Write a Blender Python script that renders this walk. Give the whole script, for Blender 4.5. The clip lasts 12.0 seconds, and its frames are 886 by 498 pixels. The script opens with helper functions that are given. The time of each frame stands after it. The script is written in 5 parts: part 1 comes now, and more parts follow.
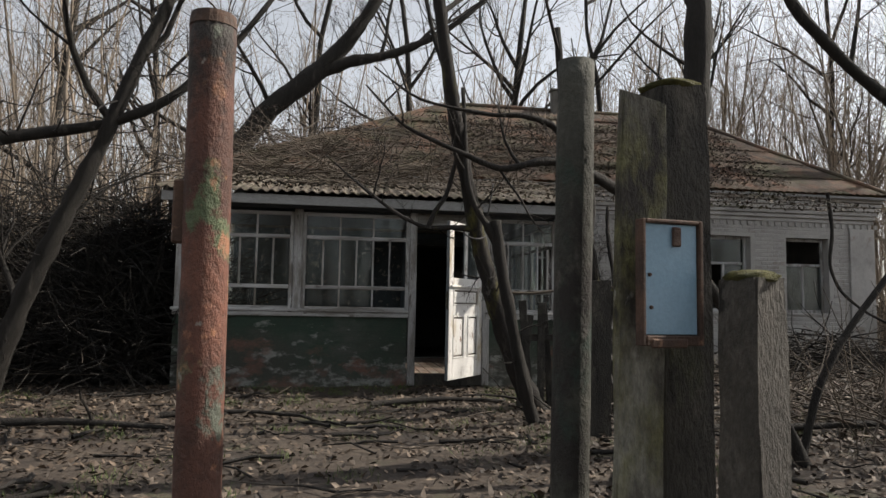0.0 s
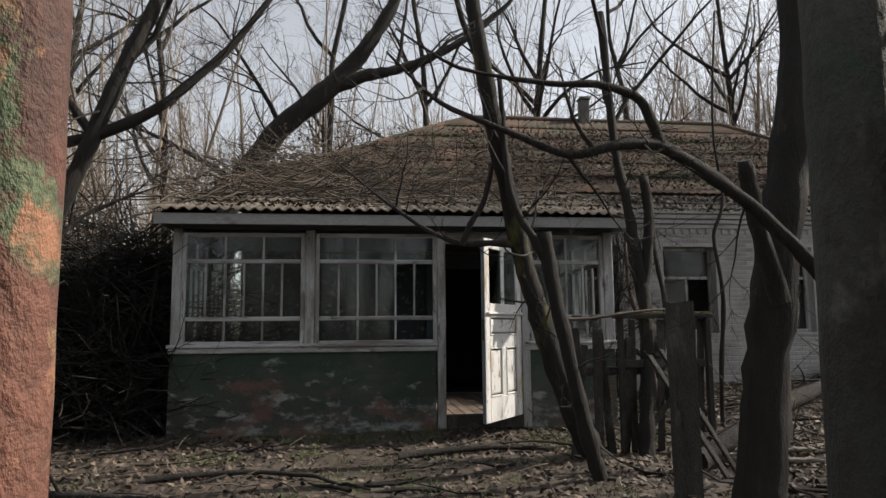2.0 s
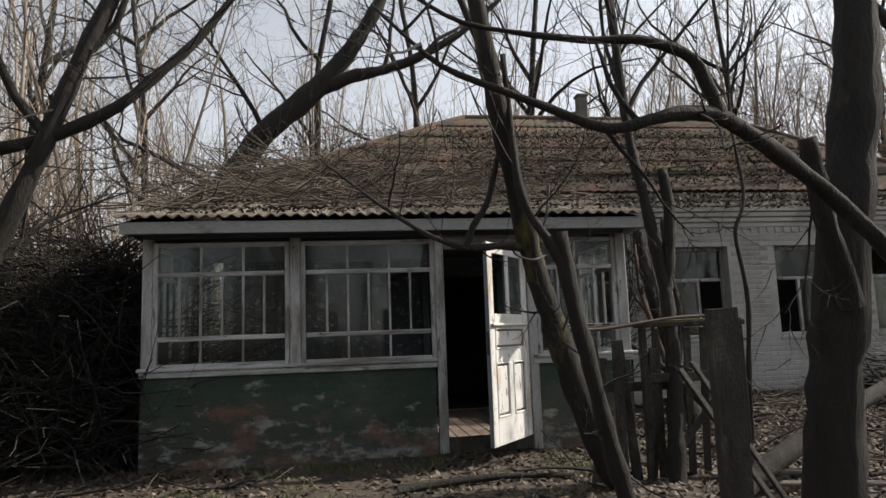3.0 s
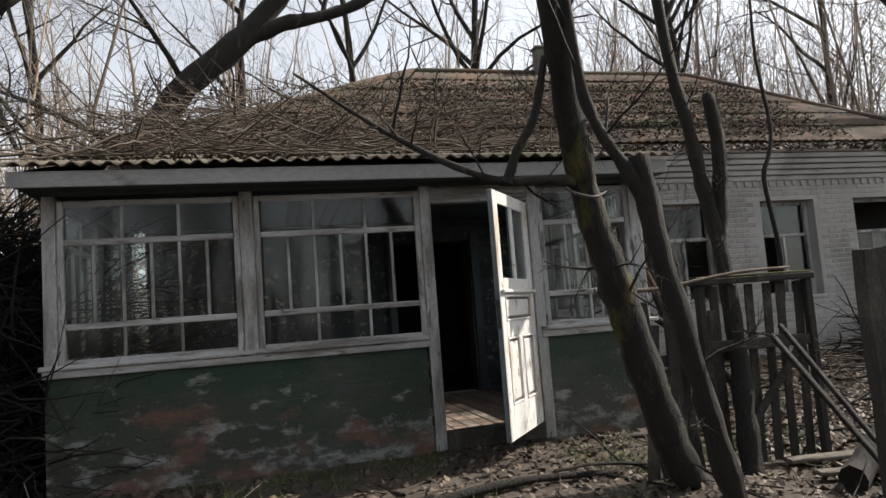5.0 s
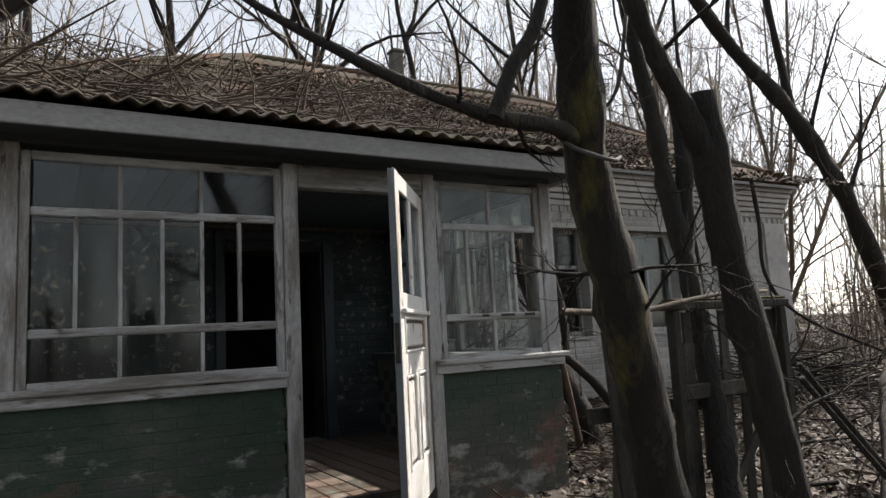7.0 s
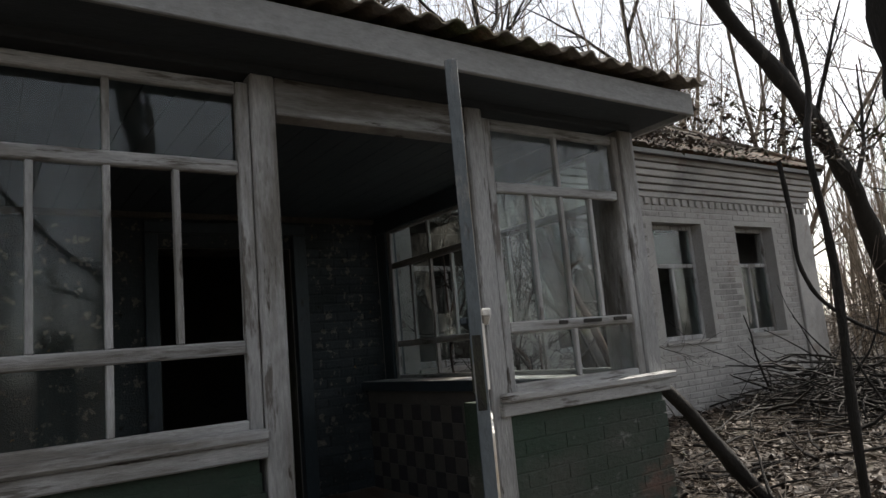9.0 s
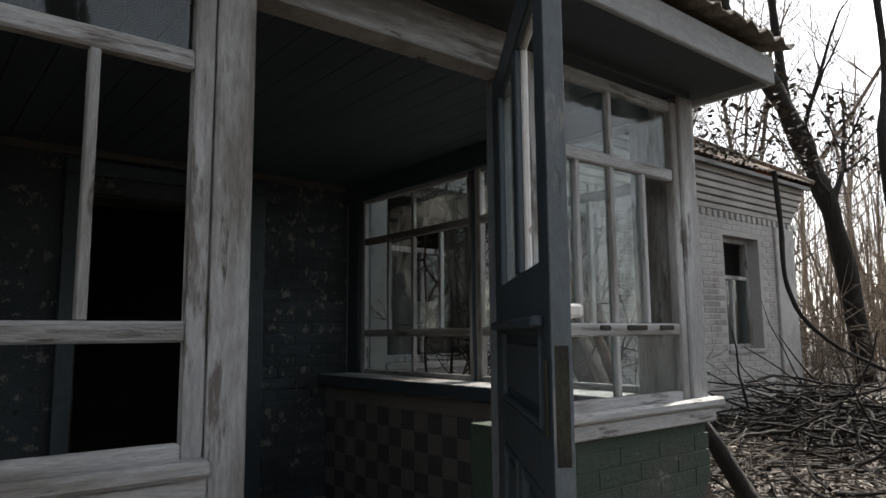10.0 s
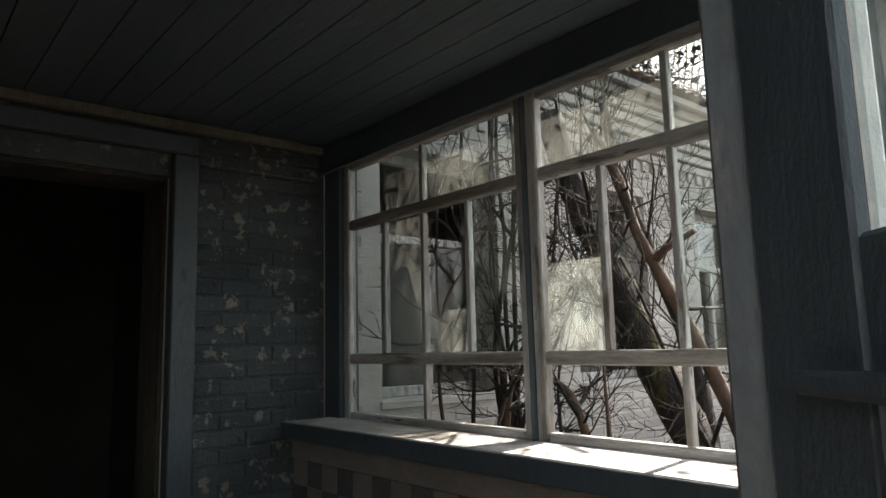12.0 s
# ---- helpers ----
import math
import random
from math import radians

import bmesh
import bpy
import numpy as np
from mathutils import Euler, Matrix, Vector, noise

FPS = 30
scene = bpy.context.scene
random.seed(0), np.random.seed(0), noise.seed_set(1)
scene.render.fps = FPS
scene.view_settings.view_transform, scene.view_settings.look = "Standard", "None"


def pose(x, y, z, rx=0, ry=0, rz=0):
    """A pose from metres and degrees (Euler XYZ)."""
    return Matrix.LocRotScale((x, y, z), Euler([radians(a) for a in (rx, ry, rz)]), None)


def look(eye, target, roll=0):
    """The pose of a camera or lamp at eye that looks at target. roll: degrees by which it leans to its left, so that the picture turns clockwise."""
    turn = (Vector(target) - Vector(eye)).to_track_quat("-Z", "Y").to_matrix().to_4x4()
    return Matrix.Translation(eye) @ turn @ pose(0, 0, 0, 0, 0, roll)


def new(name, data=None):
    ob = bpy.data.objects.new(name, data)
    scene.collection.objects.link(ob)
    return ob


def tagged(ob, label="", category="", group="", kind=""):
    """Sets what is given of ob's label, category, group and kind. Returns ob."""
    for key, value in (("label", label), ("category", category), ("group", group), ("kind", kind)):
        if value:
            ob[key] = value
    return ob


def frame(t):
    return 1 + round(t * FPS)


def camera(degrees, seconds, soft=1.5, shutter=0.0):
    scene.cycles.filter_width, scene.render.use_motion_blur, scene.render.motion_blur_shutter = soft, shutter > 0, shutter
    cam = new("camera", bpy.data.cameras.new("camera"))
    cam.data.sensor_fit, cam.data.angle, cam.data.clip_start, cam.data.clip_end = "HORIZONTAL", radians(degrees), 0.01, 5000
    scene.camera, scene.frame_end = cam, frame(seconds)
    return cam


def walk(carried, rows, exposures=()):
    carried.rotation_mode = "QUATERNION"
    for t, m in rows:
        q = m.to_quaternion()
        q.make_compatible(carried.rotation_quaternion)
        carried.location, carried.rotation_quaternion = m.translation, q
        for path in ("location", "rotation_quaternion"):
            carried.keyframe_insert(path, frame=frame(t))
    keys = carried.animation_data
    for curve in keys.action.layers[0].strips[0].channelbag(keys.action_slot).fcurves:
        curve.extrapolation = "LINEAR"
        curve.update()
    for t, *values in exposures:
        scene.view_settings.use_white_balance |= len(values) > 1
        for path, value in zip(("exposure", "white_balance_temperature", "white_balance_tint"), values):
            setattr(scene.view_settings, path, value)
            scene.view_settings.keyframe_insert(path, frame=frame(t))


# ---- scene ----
cam = camera(66.1, 12.0)
PATH = [
    (0, (0.815, -0.562, 1.143), (1.111, 1.409, 1.303), 1.1),
    (0.5, (0.868, -0.498, 1.128), (1.163, 1.477, 1.241), -1.1),
    (1, (0.882, -0.212, 1.143), (1.283, 1.738, 1.324), -3.3),
    (1.5, (0.912, 0.112, 1.151), (1.33, 2.058, 1.349), -2.0),
    (2, (0.818, 0.613, 1.192), (1.062, 2.584, 1.427), -0.5),
    (2.5, (0.797, 1.015, 1.238), (1.021, 2.992, 1.436), -1.9),
    (3, (0.85, 1.339, 1.261), (1.116, 3.305, 1.518), -2.0),
    (3.2, (0.873, 1.505, 1.258), (1.101, 3.48, 1.478), -2.9),
    (5, (0.421, 2.824, 1.228), (0.914, 4.753, 1.415), -4.3),
    (5.5, (0.352, 3.199, 1.227), (0.896, 5.116, 1.397), -5.4),
    (6, (0.278, 3.676, 1.175), (0.959, 5.549, 1.344), -6.3),
    (6.5, (0.42, 4.112, 1.238), (1.184, 5.945, 1.47), -5.6),
    (7, (0.458, 4.518, 1.228), (1.455, 6.235, 1.473), -3.0),
    (7.2, (0.506, 4.686, 1.27), (1.567, 6.37, 1.474), -4.3),
    (8.8, (0.828, 6.144, 1.274), (1.99, 7.741, 1.589), -5.0),
    (9, (0.897, 6.338, 1.27), (2.024, 7.965, 1.556), -5.1),
    (9.5, (1.027, 6.752, 1.271), (2.154, 8.393, 1.459), -2.6),
    (10, (1.158, 7.149, 1.325), (2.405, 8.694, 1.572), -0.5),
    (10.5, (1.372, 7.558, 1.32), (2.623, 9.101, 1.556), -2.0),
    (11, (1.614, 7.913, 1.359), (2.874, 9.456, 1.542), 2.8),
    (11.5, (1.821, 8.238, 1.352), (3.166, 9.701, 1.579), 1.3),
    (12, (2.009, 8.513, 1.391), (3.293, 10.021, 1.67), -1.5),
]
EXPOSURES = [(0.0, -0.1, 6700, 10), (1.0, -0.2, 6700, 10), (3.0, 0.0, 6650, 10), (5.5, 0.28, 6650, 10), (7.0, 0.2, 6600, 10), (9.5, 0.12, 6650, 10), (10.0, 0.55, 6500, 10), (10.5, 0.8, 6500, 10), (11.0, 1.0, 6500, 10), (11.5, 1.75, 6600, 10), (12.0, 1.9, 7000, 10)]
walk(cam, [(t, look(eye, target, roll)) for t, eye, target, roll in PATH], EXPOSURES)

# ---- light ----
SUN_EL, SUN_ROT = radians(40), radians(83)
SUN_DIR = Vector((math.sin(SUN_ROT) * math.cos(SUN_EL), math.cos(SUN_ROT) * math.cos(SUN_EL), math.sin(SUN_EL)))
world = bpy.data.worlds.new("sky")
scene.world = world
world.use_nodes = True
wn = world.node_tree.nodes
sky = wn.new("ShaderNodeTexSky")
sky.sky_type, sky.sun_disc = "NISHITA", False
sky.sun_elevation, sky.sun_rotation = SUN_EL, SUN_ROT
sky.air_density, sky.dust_density, sky.ozone_density = 1.0, 1.2, 1.0
wn["Background"].inputs["Strength"].default_value = 0.2
haze = wn.new("ShaderNodeHueSaturation")
haze.inputs["Saturation"].default_value = 0.3
world.node_tree.links.new(sky.outputs["Color"], haze.inputs["Color"])
world.node_tree.links.new(haze.outputs["Color"], wn["Background"].inputs["Color"])
sun = new("sun", bpy.data.lights.new("sun", "SUN"))
sun.data.energy, sun.data.angle, sun.data.color = 6.5, radians(0.6), (1.0, 0.93, 0.84)
sun.matrix_world = look(SUN_DIR * 40, (0, 0, 0))


# ---- materials ----
def surf(name, colors, scale=2.0, stretch=(1, 1, 1), fine=45.0, grain=0.3, chips=(), rough=0.8, bump=0.3, vary=0.0, metal=0.0, island=0.0, low=None):
    """A worn surface: two scales of noise over a ramp, flaking layers (color, scale, threshold, softness), relief and gloss."""
    m = bpy.data.materials.new(name)
    m.use_nodes = True
    n, l = m.node_tree.nodes, m.node_tree.links
    b = n["Principled BSDF"]
    geo, mp = n.new("ShaderNodeNewGeometry"), n.new("ShaderNodeMapping")
    mp.inputs["Scale"].default_value = stretch
    l.new(geo.outputs["Position"], mp.inputs["Vector"])

    def noisy(s, detail=6.0, r=0.6):
        t = n.new("ShaderNodeTexNoise")
        t.inputs["Scale"].default_value, t.inputs["Detail"].default_value, t.inputs["Roughness"].default_value = s, detail, r
        l.new(mp.outputs["Vector"], t.inputs["Vector"])
        return t.outputs["Fac"]

    def mix(a, c, f, kind="MIX"):
        x = n.new("ShaderNodeMix")
        x.data_type, x.blend_type = "RGBA", kind
        for sock, v in ((x.inputs[6], a), (x.inputs[7], c), (x.inputs[0], f)):
            if isinstance(v, (tuple, list)):
                sock.default_value = (*v[:3], 1)
            elif isinstance(v, (int, float)):
                sock.default_value = v
            else:
                l.new(v, sock)
        return x.outputs[2]

    ramp = n.new("ShaderNodeValToRGB")
    els = ramp.color_ramp.elements
    while len(els) < len(colors):
        els.new(0.5)
    for i, c in enumerate(colors):
        els[i].position = 0.3 + 0.4 * i / max(1, len(colors) - 1)
        els[i].color = (*c, 1)
    l.new(noisy(scale), ramp.inputs["Fac"])
    col = ramp.outputs["Color"]
    height = noisy(fine, 4.0, 0.7)
    for c, s, th, so in chips:
        f = n.new("ShaderNodeMapRange")
        f.inputs["From Min"].default_value, f.inputs["From Max"].default_value = th - so, th + so
        fac = noisy(s, 8.0, 0.65)
        if low:
            # paint comes off more readily near the foot of the wall
            sep, lift, add = n.new("ShaderNodeSeparateXYZ"), n.new("ShaderNodeMapRange"), n.new("ShaderNodeMath")
            lift.inputs["From Min"].default_value, lift.inputs["From Max"].default_value = low[0], low[1]
            lift.inputs["To Min"].default_value, lift.inputs["To Max"].default_value = low[2], 0.0
            l.new(geo.outputs["Position"], sep.inputs[0]), l.new(sep.outputs["Z"], lift.inputs["Value"])
            l.new(fac, add.inputs[0]), l.new(lift.outputs["Result"], add.inputs[1])
            fac = add.outputs[0]
        l.new(fac, f.inputs["Value"])
        col = mix(col, c, f.outputs["Result"])
    g = n.new("ShaderNodeMapRange")
    g.inputs["From Min"].default_value, g.inputs["From Max"].default_value = 0.25, 0.75
    g.inputs["To Min"].default_value, g.inputs["To Max"].default_value = 1.0 - grain, 1.0 + grain * 0.4
    l.new(height, g.inputs["Value"])
    col = mix(col, g.outputs["Result"], 1.0, "MULTIPLY")
    if vary or island:
        src = n.new("ShaderNodeObjectInfo").outputs["Random"] if vary else geo.outputs["Random Per Island"]
        v = n.new("ShaderNodeMapRange")
        v.inputs["To Min"].default_value, v.inputs["To Max"].default_value = 1.0 - (vary or island), 1.0 + 0.5 * (vary or island)
        l.new(src, v.inputs["Value"])
        col = mix(col, v.outputs["Result"], 1.0, "MULTIPLY")
    l.new(col, b.inputs["Base Color"])
    rr = n.new("ShaderNodeMapRange")
    rr.inputs["To Min"].default_value, rr.inputs["To Max"].default_value = max(0.05, rough - 0.15), min(1.0, rough + 0.12)
    l.new(height, rr.inputs["Value"])
    l.new(rr.outputs["Result"], b.inputs["Roughness"])
    b.inputs["Metallic"].default_value = metal
    bp = n.new("ShaderNodeBump")
    bp.inputs["Strength"].default_value, bp.inputs["Distance"].default_value = bump, 0.02
    l.new(height, bp.inputs["Height"])
    l.new(bp.outputs["Normal"], b.inputs["Normal"])
    return m


def glazing(name, dust, tint=(0.9, 0.95, 0.95), scale=3.0, dirt=(0.42, 0.41, 0.38)):
    """Thin window glass: see-through, mirrors more at a slant, with a dusty film of uneven thickness."""
    m = bpy.data.materials.new(name)
    m.use_nodes = True
    n, l = m.node_tree.nodes, m.node_tree.links
    n.remove(n["Principled BSDF"])
    out = n["Material Output"]
    clear, gloss, slant = n.new("ShaderNodeBsdfTransparent"), n.new("ShaderNodeBsdfGlossy"), n.new("ShaderNodeLayerWeight")
    clear.inputs["Color"].default_value = (*tint, 1)
    gloss.inputs["Roughness"].default_value = 0.04
    power, fres = n.new("ShaderNodeMath"), n.new("ShaderNodeMapRange")
    power.operation = "POWER"
    power.inputs[1].default_value = 4.5
    fres.inputs["To Min"].default_value, fres.inputs["To Max"].default_value = 0.035, 0.9
    l.new(slant.outputs["Facing"], power.inputs[0]), l.new(power.outputs[0], fres.inputs["Value"])
    a = n.new("ShaderNodeMixShader")
    l.new(fres.outputs["Result"], a.inputs[0]), l.new(clear.outputs[0], a.inputs[1]), l.new(gloss.outputs[0], a.inputs[2])
    d, tr, dd = n.new("ShaderNodeBsdfDiffuse"), n.new("ShaderNodeBsdfTranslucent"), n.new("ShaderNodeMixShader")
    d.inputs["Color"].default_value, tr.inputs["Color"].default_value = (*dirt, 1), (*dirt, 1)
    dd.inputs[0].default_value = 0.5
    l.new(d.outputs[0], dd.inputs[1]), l.new(tr.outputs[0], dd.inputs[2])
    geo, t, f = n.new("ShaderNodeNewGeometry"), n.new("ShaderNodeTexNoise"), n.new("ShaderNodeMapRange")
    t.inputs["Scale"].default_value, t.inputs["Detail"].default_value = scale, 7.0
    l.new(geo.outputs["Position"], t.inputs["Vector"])
    f.inputs["From Min"].default_value, f.inputs["From Max"].default_value = 0.35, 0.72
    f.inputs["To Min"].default_value, f.inputs["To Max"].default_value = dust * 0.25, min(1.0, dust * 1.6)
    l.new(t.outputs["Fac"], f.inputs["Value"])
    e = n.new("ShaderNodeMixShader")
    l.new(f.outputs["Result"], e.inputs[0]), l.new(a.outputs[0], e.inputs[1]), l.new(dd.outputs[0], e.inputs[2])
    l.new(e.outputs[0], out.inputs["Surface"])
    return m


WOOD_CHIP = (0.16, 0.145, 0.13)
WHITE = surf("old white paint", [(0.30, 0.30, 0.295), (0.46, 0.46, 0.455), (0.54, 0.54, 0.53)], 4, (1.6, 1.6, 0.3), 60, 0.35, [((0.20, 0.185, 0.165), 2.6, 0.535, 0.07), (WOOD_CHIP, 8, 0.60, 0.03), ((0.08, 0.068, 0.056), 11, 0.645, 0.02)], 0.7, 0.45, vary=0.12)
WHITE_H = surf("old white paint on rails", [(0.30, 0.30, 0.295), (0.46, 0.46, 0.455), (0.54, 0.54, 0.53)], 5, (0.3, 0.3, 2.5), 70, 0.35, [((0.20, 0.185, 0.165), 2.6, 0.535, 0.07), (WOOD_CHIP, 8, 0.60, 0.03), ((0.08, 0.068, 0.056), 11, 0.645, 0.02)], 0.7, 0.4, vary=0.12)
DOORWHITE = surf("white door paint", [(0.62, 0.61, 0.585), (0.76, 0.75, 0.725)], 2.0, (1, 1, 0.5), 50, 0.2, [((0.42, 0.33, 0.2), 3, 0.60, 0.07), (WOOD_CHIP, 9, 0.63, 0.03), ((0.25, 0.17, 0.12), 14, 0.65, 0.02)], 0.6, 0.25)
# dark tone stands in for the shade of the sunk fields, with some grime
SUNK_SHADE = surf("shade and dirt coloured into the sunk door fields", [(0.10, 0.085, 0.07), (0.24, 0.215, 0.185)], 6, (1, 1, 0.5), 50, 0.4, rough=0.9, bump=0.4)
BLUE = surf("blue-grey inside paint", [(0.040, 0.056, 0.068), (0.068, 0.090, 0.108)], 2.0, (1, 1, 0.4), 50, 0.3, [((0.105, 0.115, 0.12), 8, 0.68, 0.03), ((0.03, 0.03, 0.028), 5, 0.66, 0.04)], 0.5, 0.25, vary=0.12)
JAMB = surf("pale blue-grey jamb paint", [(0.10, 0.12, 0.13), (0.17, 0.19, 0.20)], 3.0, (1, 1, 0.4), 50, 0.3, [((0.28, 0.27, 0.25), 6, 0.6, 0.04), ((0.07, 0.06, 0.05), 7, 0.66, 0.03)], 0.7, 0.3)
CEIL = surf("blue ceiling boards", [(0.040, 0.056, 0.069), (0.070, 0.091, 0.107)], 2.0, (1, 0.3, 1), 40, 0.35, [((0.12, 0.125, 0.125), 6, 0.66, 0.03)], 0.6, 0.25)
GREEN = surf("flaking green wall paint", [(0.018, 0.038, 0.024), (0.030, 0.058, 0.038)], 1.6, (0.75, 1, 1.3), 40, 0.35, [((0.085, 0.087, 0.075), 1.5, 0.62, 0.10), ((0.05, 0.053, 0.042), 1.1, 0.62, 0.11), ((0.25, 0.255, 0.235), 4.2, 0.665, 0.05), ((0.15, 0.08, 0.058), 2.3, 0.70, 0.06)], 0.8, 0.5, low=(-0.05, 0.95, 0.15))
MORTAR = surf("grey mortar", [(0.13, 0.125, 0.115), (0.24, 0.23, 0.21)], 4, fine=70, grain=0.4, rough=0.95, bump=0.5)
HOUSEW = surf("whitewashed brick", [(0.36, 0.345, 0.325), (0.52, 0.505, 0.48)], 1.2, (1, 1, 1), 55, 0.28, [((0.26, 0.21, 0.175), 2.2, 0.65, 0.06), ((0.22, 0.215, 0.20), 0.9, 0.59, 0.1)], 0.9, 0.4, vary=0.10, island=0.10)
HOUSEJ = surf("whitewashed joints", [(0.35, 0.34, 0.32), (0.48, 0.465, 0.44)], 2, fine=60, grain=0.3, rough=0.95, bump=0.4)
# flaking paint whose base tone also holds the dimness of the veranda inside
INBRICK = surf("flaking blue-white brick darkened for the dim inside", [(0.050, 0.064, 0.073), (0.092, 0.110, 0.121)], 2.0, (1, 1, 1), 60, 0.4, [((0.27, 0.255, 0.235), 13, 0.60, 0.02), ((0.3, 0.2, 0.1), 15, 0.67, 0.02), ((0.03, 0.03, 0.03), 9, 0.64, 0.03)], 0.85, 0.8, vary=0.25)
TILE_L = surf("pale wall check", [(0.15, 0.14, 0.13), (0.2, 0.185, 0.17)], 3, fine=40, grain=0.25, rough=0.7, bump=0.15, vary=0.1)
TILE_D = surf("dark wall check", [(0.06, 0.06, 0.063), (0.09, 0.09, 0.09)], 3, fine=40, grain=0.25, rough=0.7, bump=0.15, vary=0.1)
FLOORB = surf("worn red floor boards", [(0.20, 0.125, 0.095), (0.34, 0.25, 0.2)], 2, (4, 0.6, 1), 40, 0.35, [((0.30, 0.27, 0.235), 3, 0.56, 0.08)], 0.75, 0.3, vary=0.2)
SLATE = surf("mossy corrugated sheet", [(0.085, 0.072, 0.058), (0.17, 0.145, 0.115), (0.23, 0.205, 0.17)], 1.6, fine=30, grain=0.45, chips=[((0.07, 0.075, 0.03), 2.4, 0.6, 0.06), ((0.16, 0.10, 0.06), 5, 0.62, 0.05)], rough=0.95, bump=0.7)
ROOFH = surf("brown mossy roof", [(0.040, 0.029, 0.021), (0.075, 0.050, 0.035), (0.105, 0.080, 0.058)], 0.8, fine=26, grain=0.5, chips=[((0.060, 0.062, 0.026), 0.9, 0.56, 0.10), ((0.15, 0.075, 0.045), 1.7, 0.59, 0.10), ((0.24, 0.21, 0.17), 14, 0.7, 0.03)], rough=0.95, bump=0.8)
EAVE = surf("grey weathered fascia", [(0.24, 0.24, 0.235), (0.36, 0.36, 0.355)], 1.5, (0.4, 1, 1), 45, 0.3, [(WOOD_CHIP, 5, 0.62, 0.05)], 0.8, 0.3)
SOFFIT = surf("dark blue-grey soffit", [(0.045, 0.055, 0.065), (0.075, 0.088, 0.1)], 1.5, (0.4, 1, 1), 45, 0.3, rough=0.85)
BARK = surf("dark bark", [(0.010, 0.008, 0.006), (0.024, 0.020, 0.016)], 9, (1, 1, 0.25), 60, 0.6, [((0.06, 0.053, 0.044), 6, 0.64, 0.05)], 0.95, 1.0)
MOSSBARK = surf("mossy bark", [(0.010, 0.008, 0.007), (0.026, 0.021, 0.017)], 9, (1, 1, 0.3), 60, 0.6, [((0.10, 0.09, 0.02), 3.2, 0.635, 0.05), ((0.085, 0.075, 0.062), 6, 0.66, 0.05)], 0.95, 1.0)
GREYBARK = surf("grey twig bark", [(0.06, 0.047, 0.035), (0.13, 0.105, 0.08)], 3, fine=30, grain=0.4, rough=0.95, bump=0.4, island=0.35)
# tan of the far woods carries their sunlit look in the colour
FARBARK = surf("distant bark in a sunlit tan", [(0.17, 0.135, 0.10), (0.27, 0.225, 0.18)], 0.6, fine=12, grain=0.3, rough=0.95, bump=0.1, island=0.4)
# saplings shade each other, so sunlight is put into this bark's colour
SUNLITBARK = surf("sapling bark lightened as if sunlit", [(0.26, 0.205, 0.15), (0.42, 0.345, 0.265)], 0.6, fine=12, grain=0.3, rough=0.95, bump=0.1, island=0.5)
OLDWOOD = surf("grey weathered wood", [(0.112, 0.100, 0.084), (0.200, 0.180, 0.152)], 5, (2, 2, 0.15), 50, 0.45, [((0.15, 0.145, 0.07), 2.5, 0.6, 0.06)], 0.9, 0.6, vary=0.2)
DARKWOOD = surf("dark damp wood", [(0.026, 0.024, 0.020), (0.062, 0.056, 0.047)], 4, (1.3, 1.3, 0.55), 50, 0.5, [((0.10, 0.09, 0.073), 4, 0.60, 0.06), ((0.075, 0.08, 0.042), 2.2, 0.62, 0.06), ((0.014, 0.013, 0.011), 7, 0.61, 0.05)], 0.92, 0.9, vary=0.25)
MOSS = surf("bright moss", [(0.06, 0.06, 0.016), (0.13, 0.12, 0.03)], 14, fine=90, grain=0.5, rough=1.0, bump=1.0)
LICHENWOOD = surf("lichened grey-green wood", [(0.085, 0.08, 0.066), (0.17, 0.16, 0.13)], 4, (1.3, 1.3, 0.6), 45, 0.55, [((0.27, 0.265, 0.22), 4, 0.57, 0.06), ((0.19, 0.185, 0.07), 1.8, 0.57, 0.06), ((0.04, 0.035, 0.03), 3, 0.59, 0.05), ((0.36, 0.35, 0.31), 11, 0.65, 0.03)], 0.92, 0.9)
POSTWOOD = surf("weathered square post", [(0.055, 0.050, 0.043), (0.13, 0.118, 0.10)], 5, (1.3, 1.3, 0.6), 55, 0.5, [((0.22, 0.20, 0.175), 5, 0.59, 0.05), ((0.03, 0.027, 0.023), 5, 0.60, 0.04), ((0.085, 0.09, 0.045), 2.5, 0.63, 0.05)], 0.93, 0.9)
RUST = surf("rusty painted steel", [(0.045, 0.026, 0.02), (0.13, 0.055, 0.038), (0.20, 0.085, 0.055)], 2.4, (1, 1, 0.75), 50, 0.45, [((0.105, 0.135, 0.07), 4.5, 0.60, 0.02), ((0.34, 0.16, 0.09), 9, 0.62, 0.03), ((0.03, 0.024, 0.02), 3.0, 0.555, 0.05), ((0.10, 0.11, 0.085), 6, 0.62, 0.02), ((0.30, 0.27, 0.23), 16, 0.68, 0.02)], 0.8, 0.55)
GREENPOST = surf("flaking green post paint", [(0.042, 0.045, 0.036), (0.085, 0.085, 0.07)], 3, (1, 1, 0.7), 50, 0.45, [((0.036, 0.065, 0.05), 2.4, 0.57, 0.03), ((0.20, 0.185, 0.16), 4, 0.60, 0.03), ((0.03, 0.027, 0.024), 2.3, 0.57, 0.06)], 0.88, 0.7)
BOXBLUE = surf("pale blue enamel", [(0.20, 0.33, 0.43), (0.27, 0.41, 0.52)], 2.5, fine=60, grain=0.12, chips=[((0.16, 0.09, 0.06), 9, 0.72, 0.02), ((0.35, 0.45, 0.52), 3, 0.64, 0.06)], rough=0.4, bump=0.1)
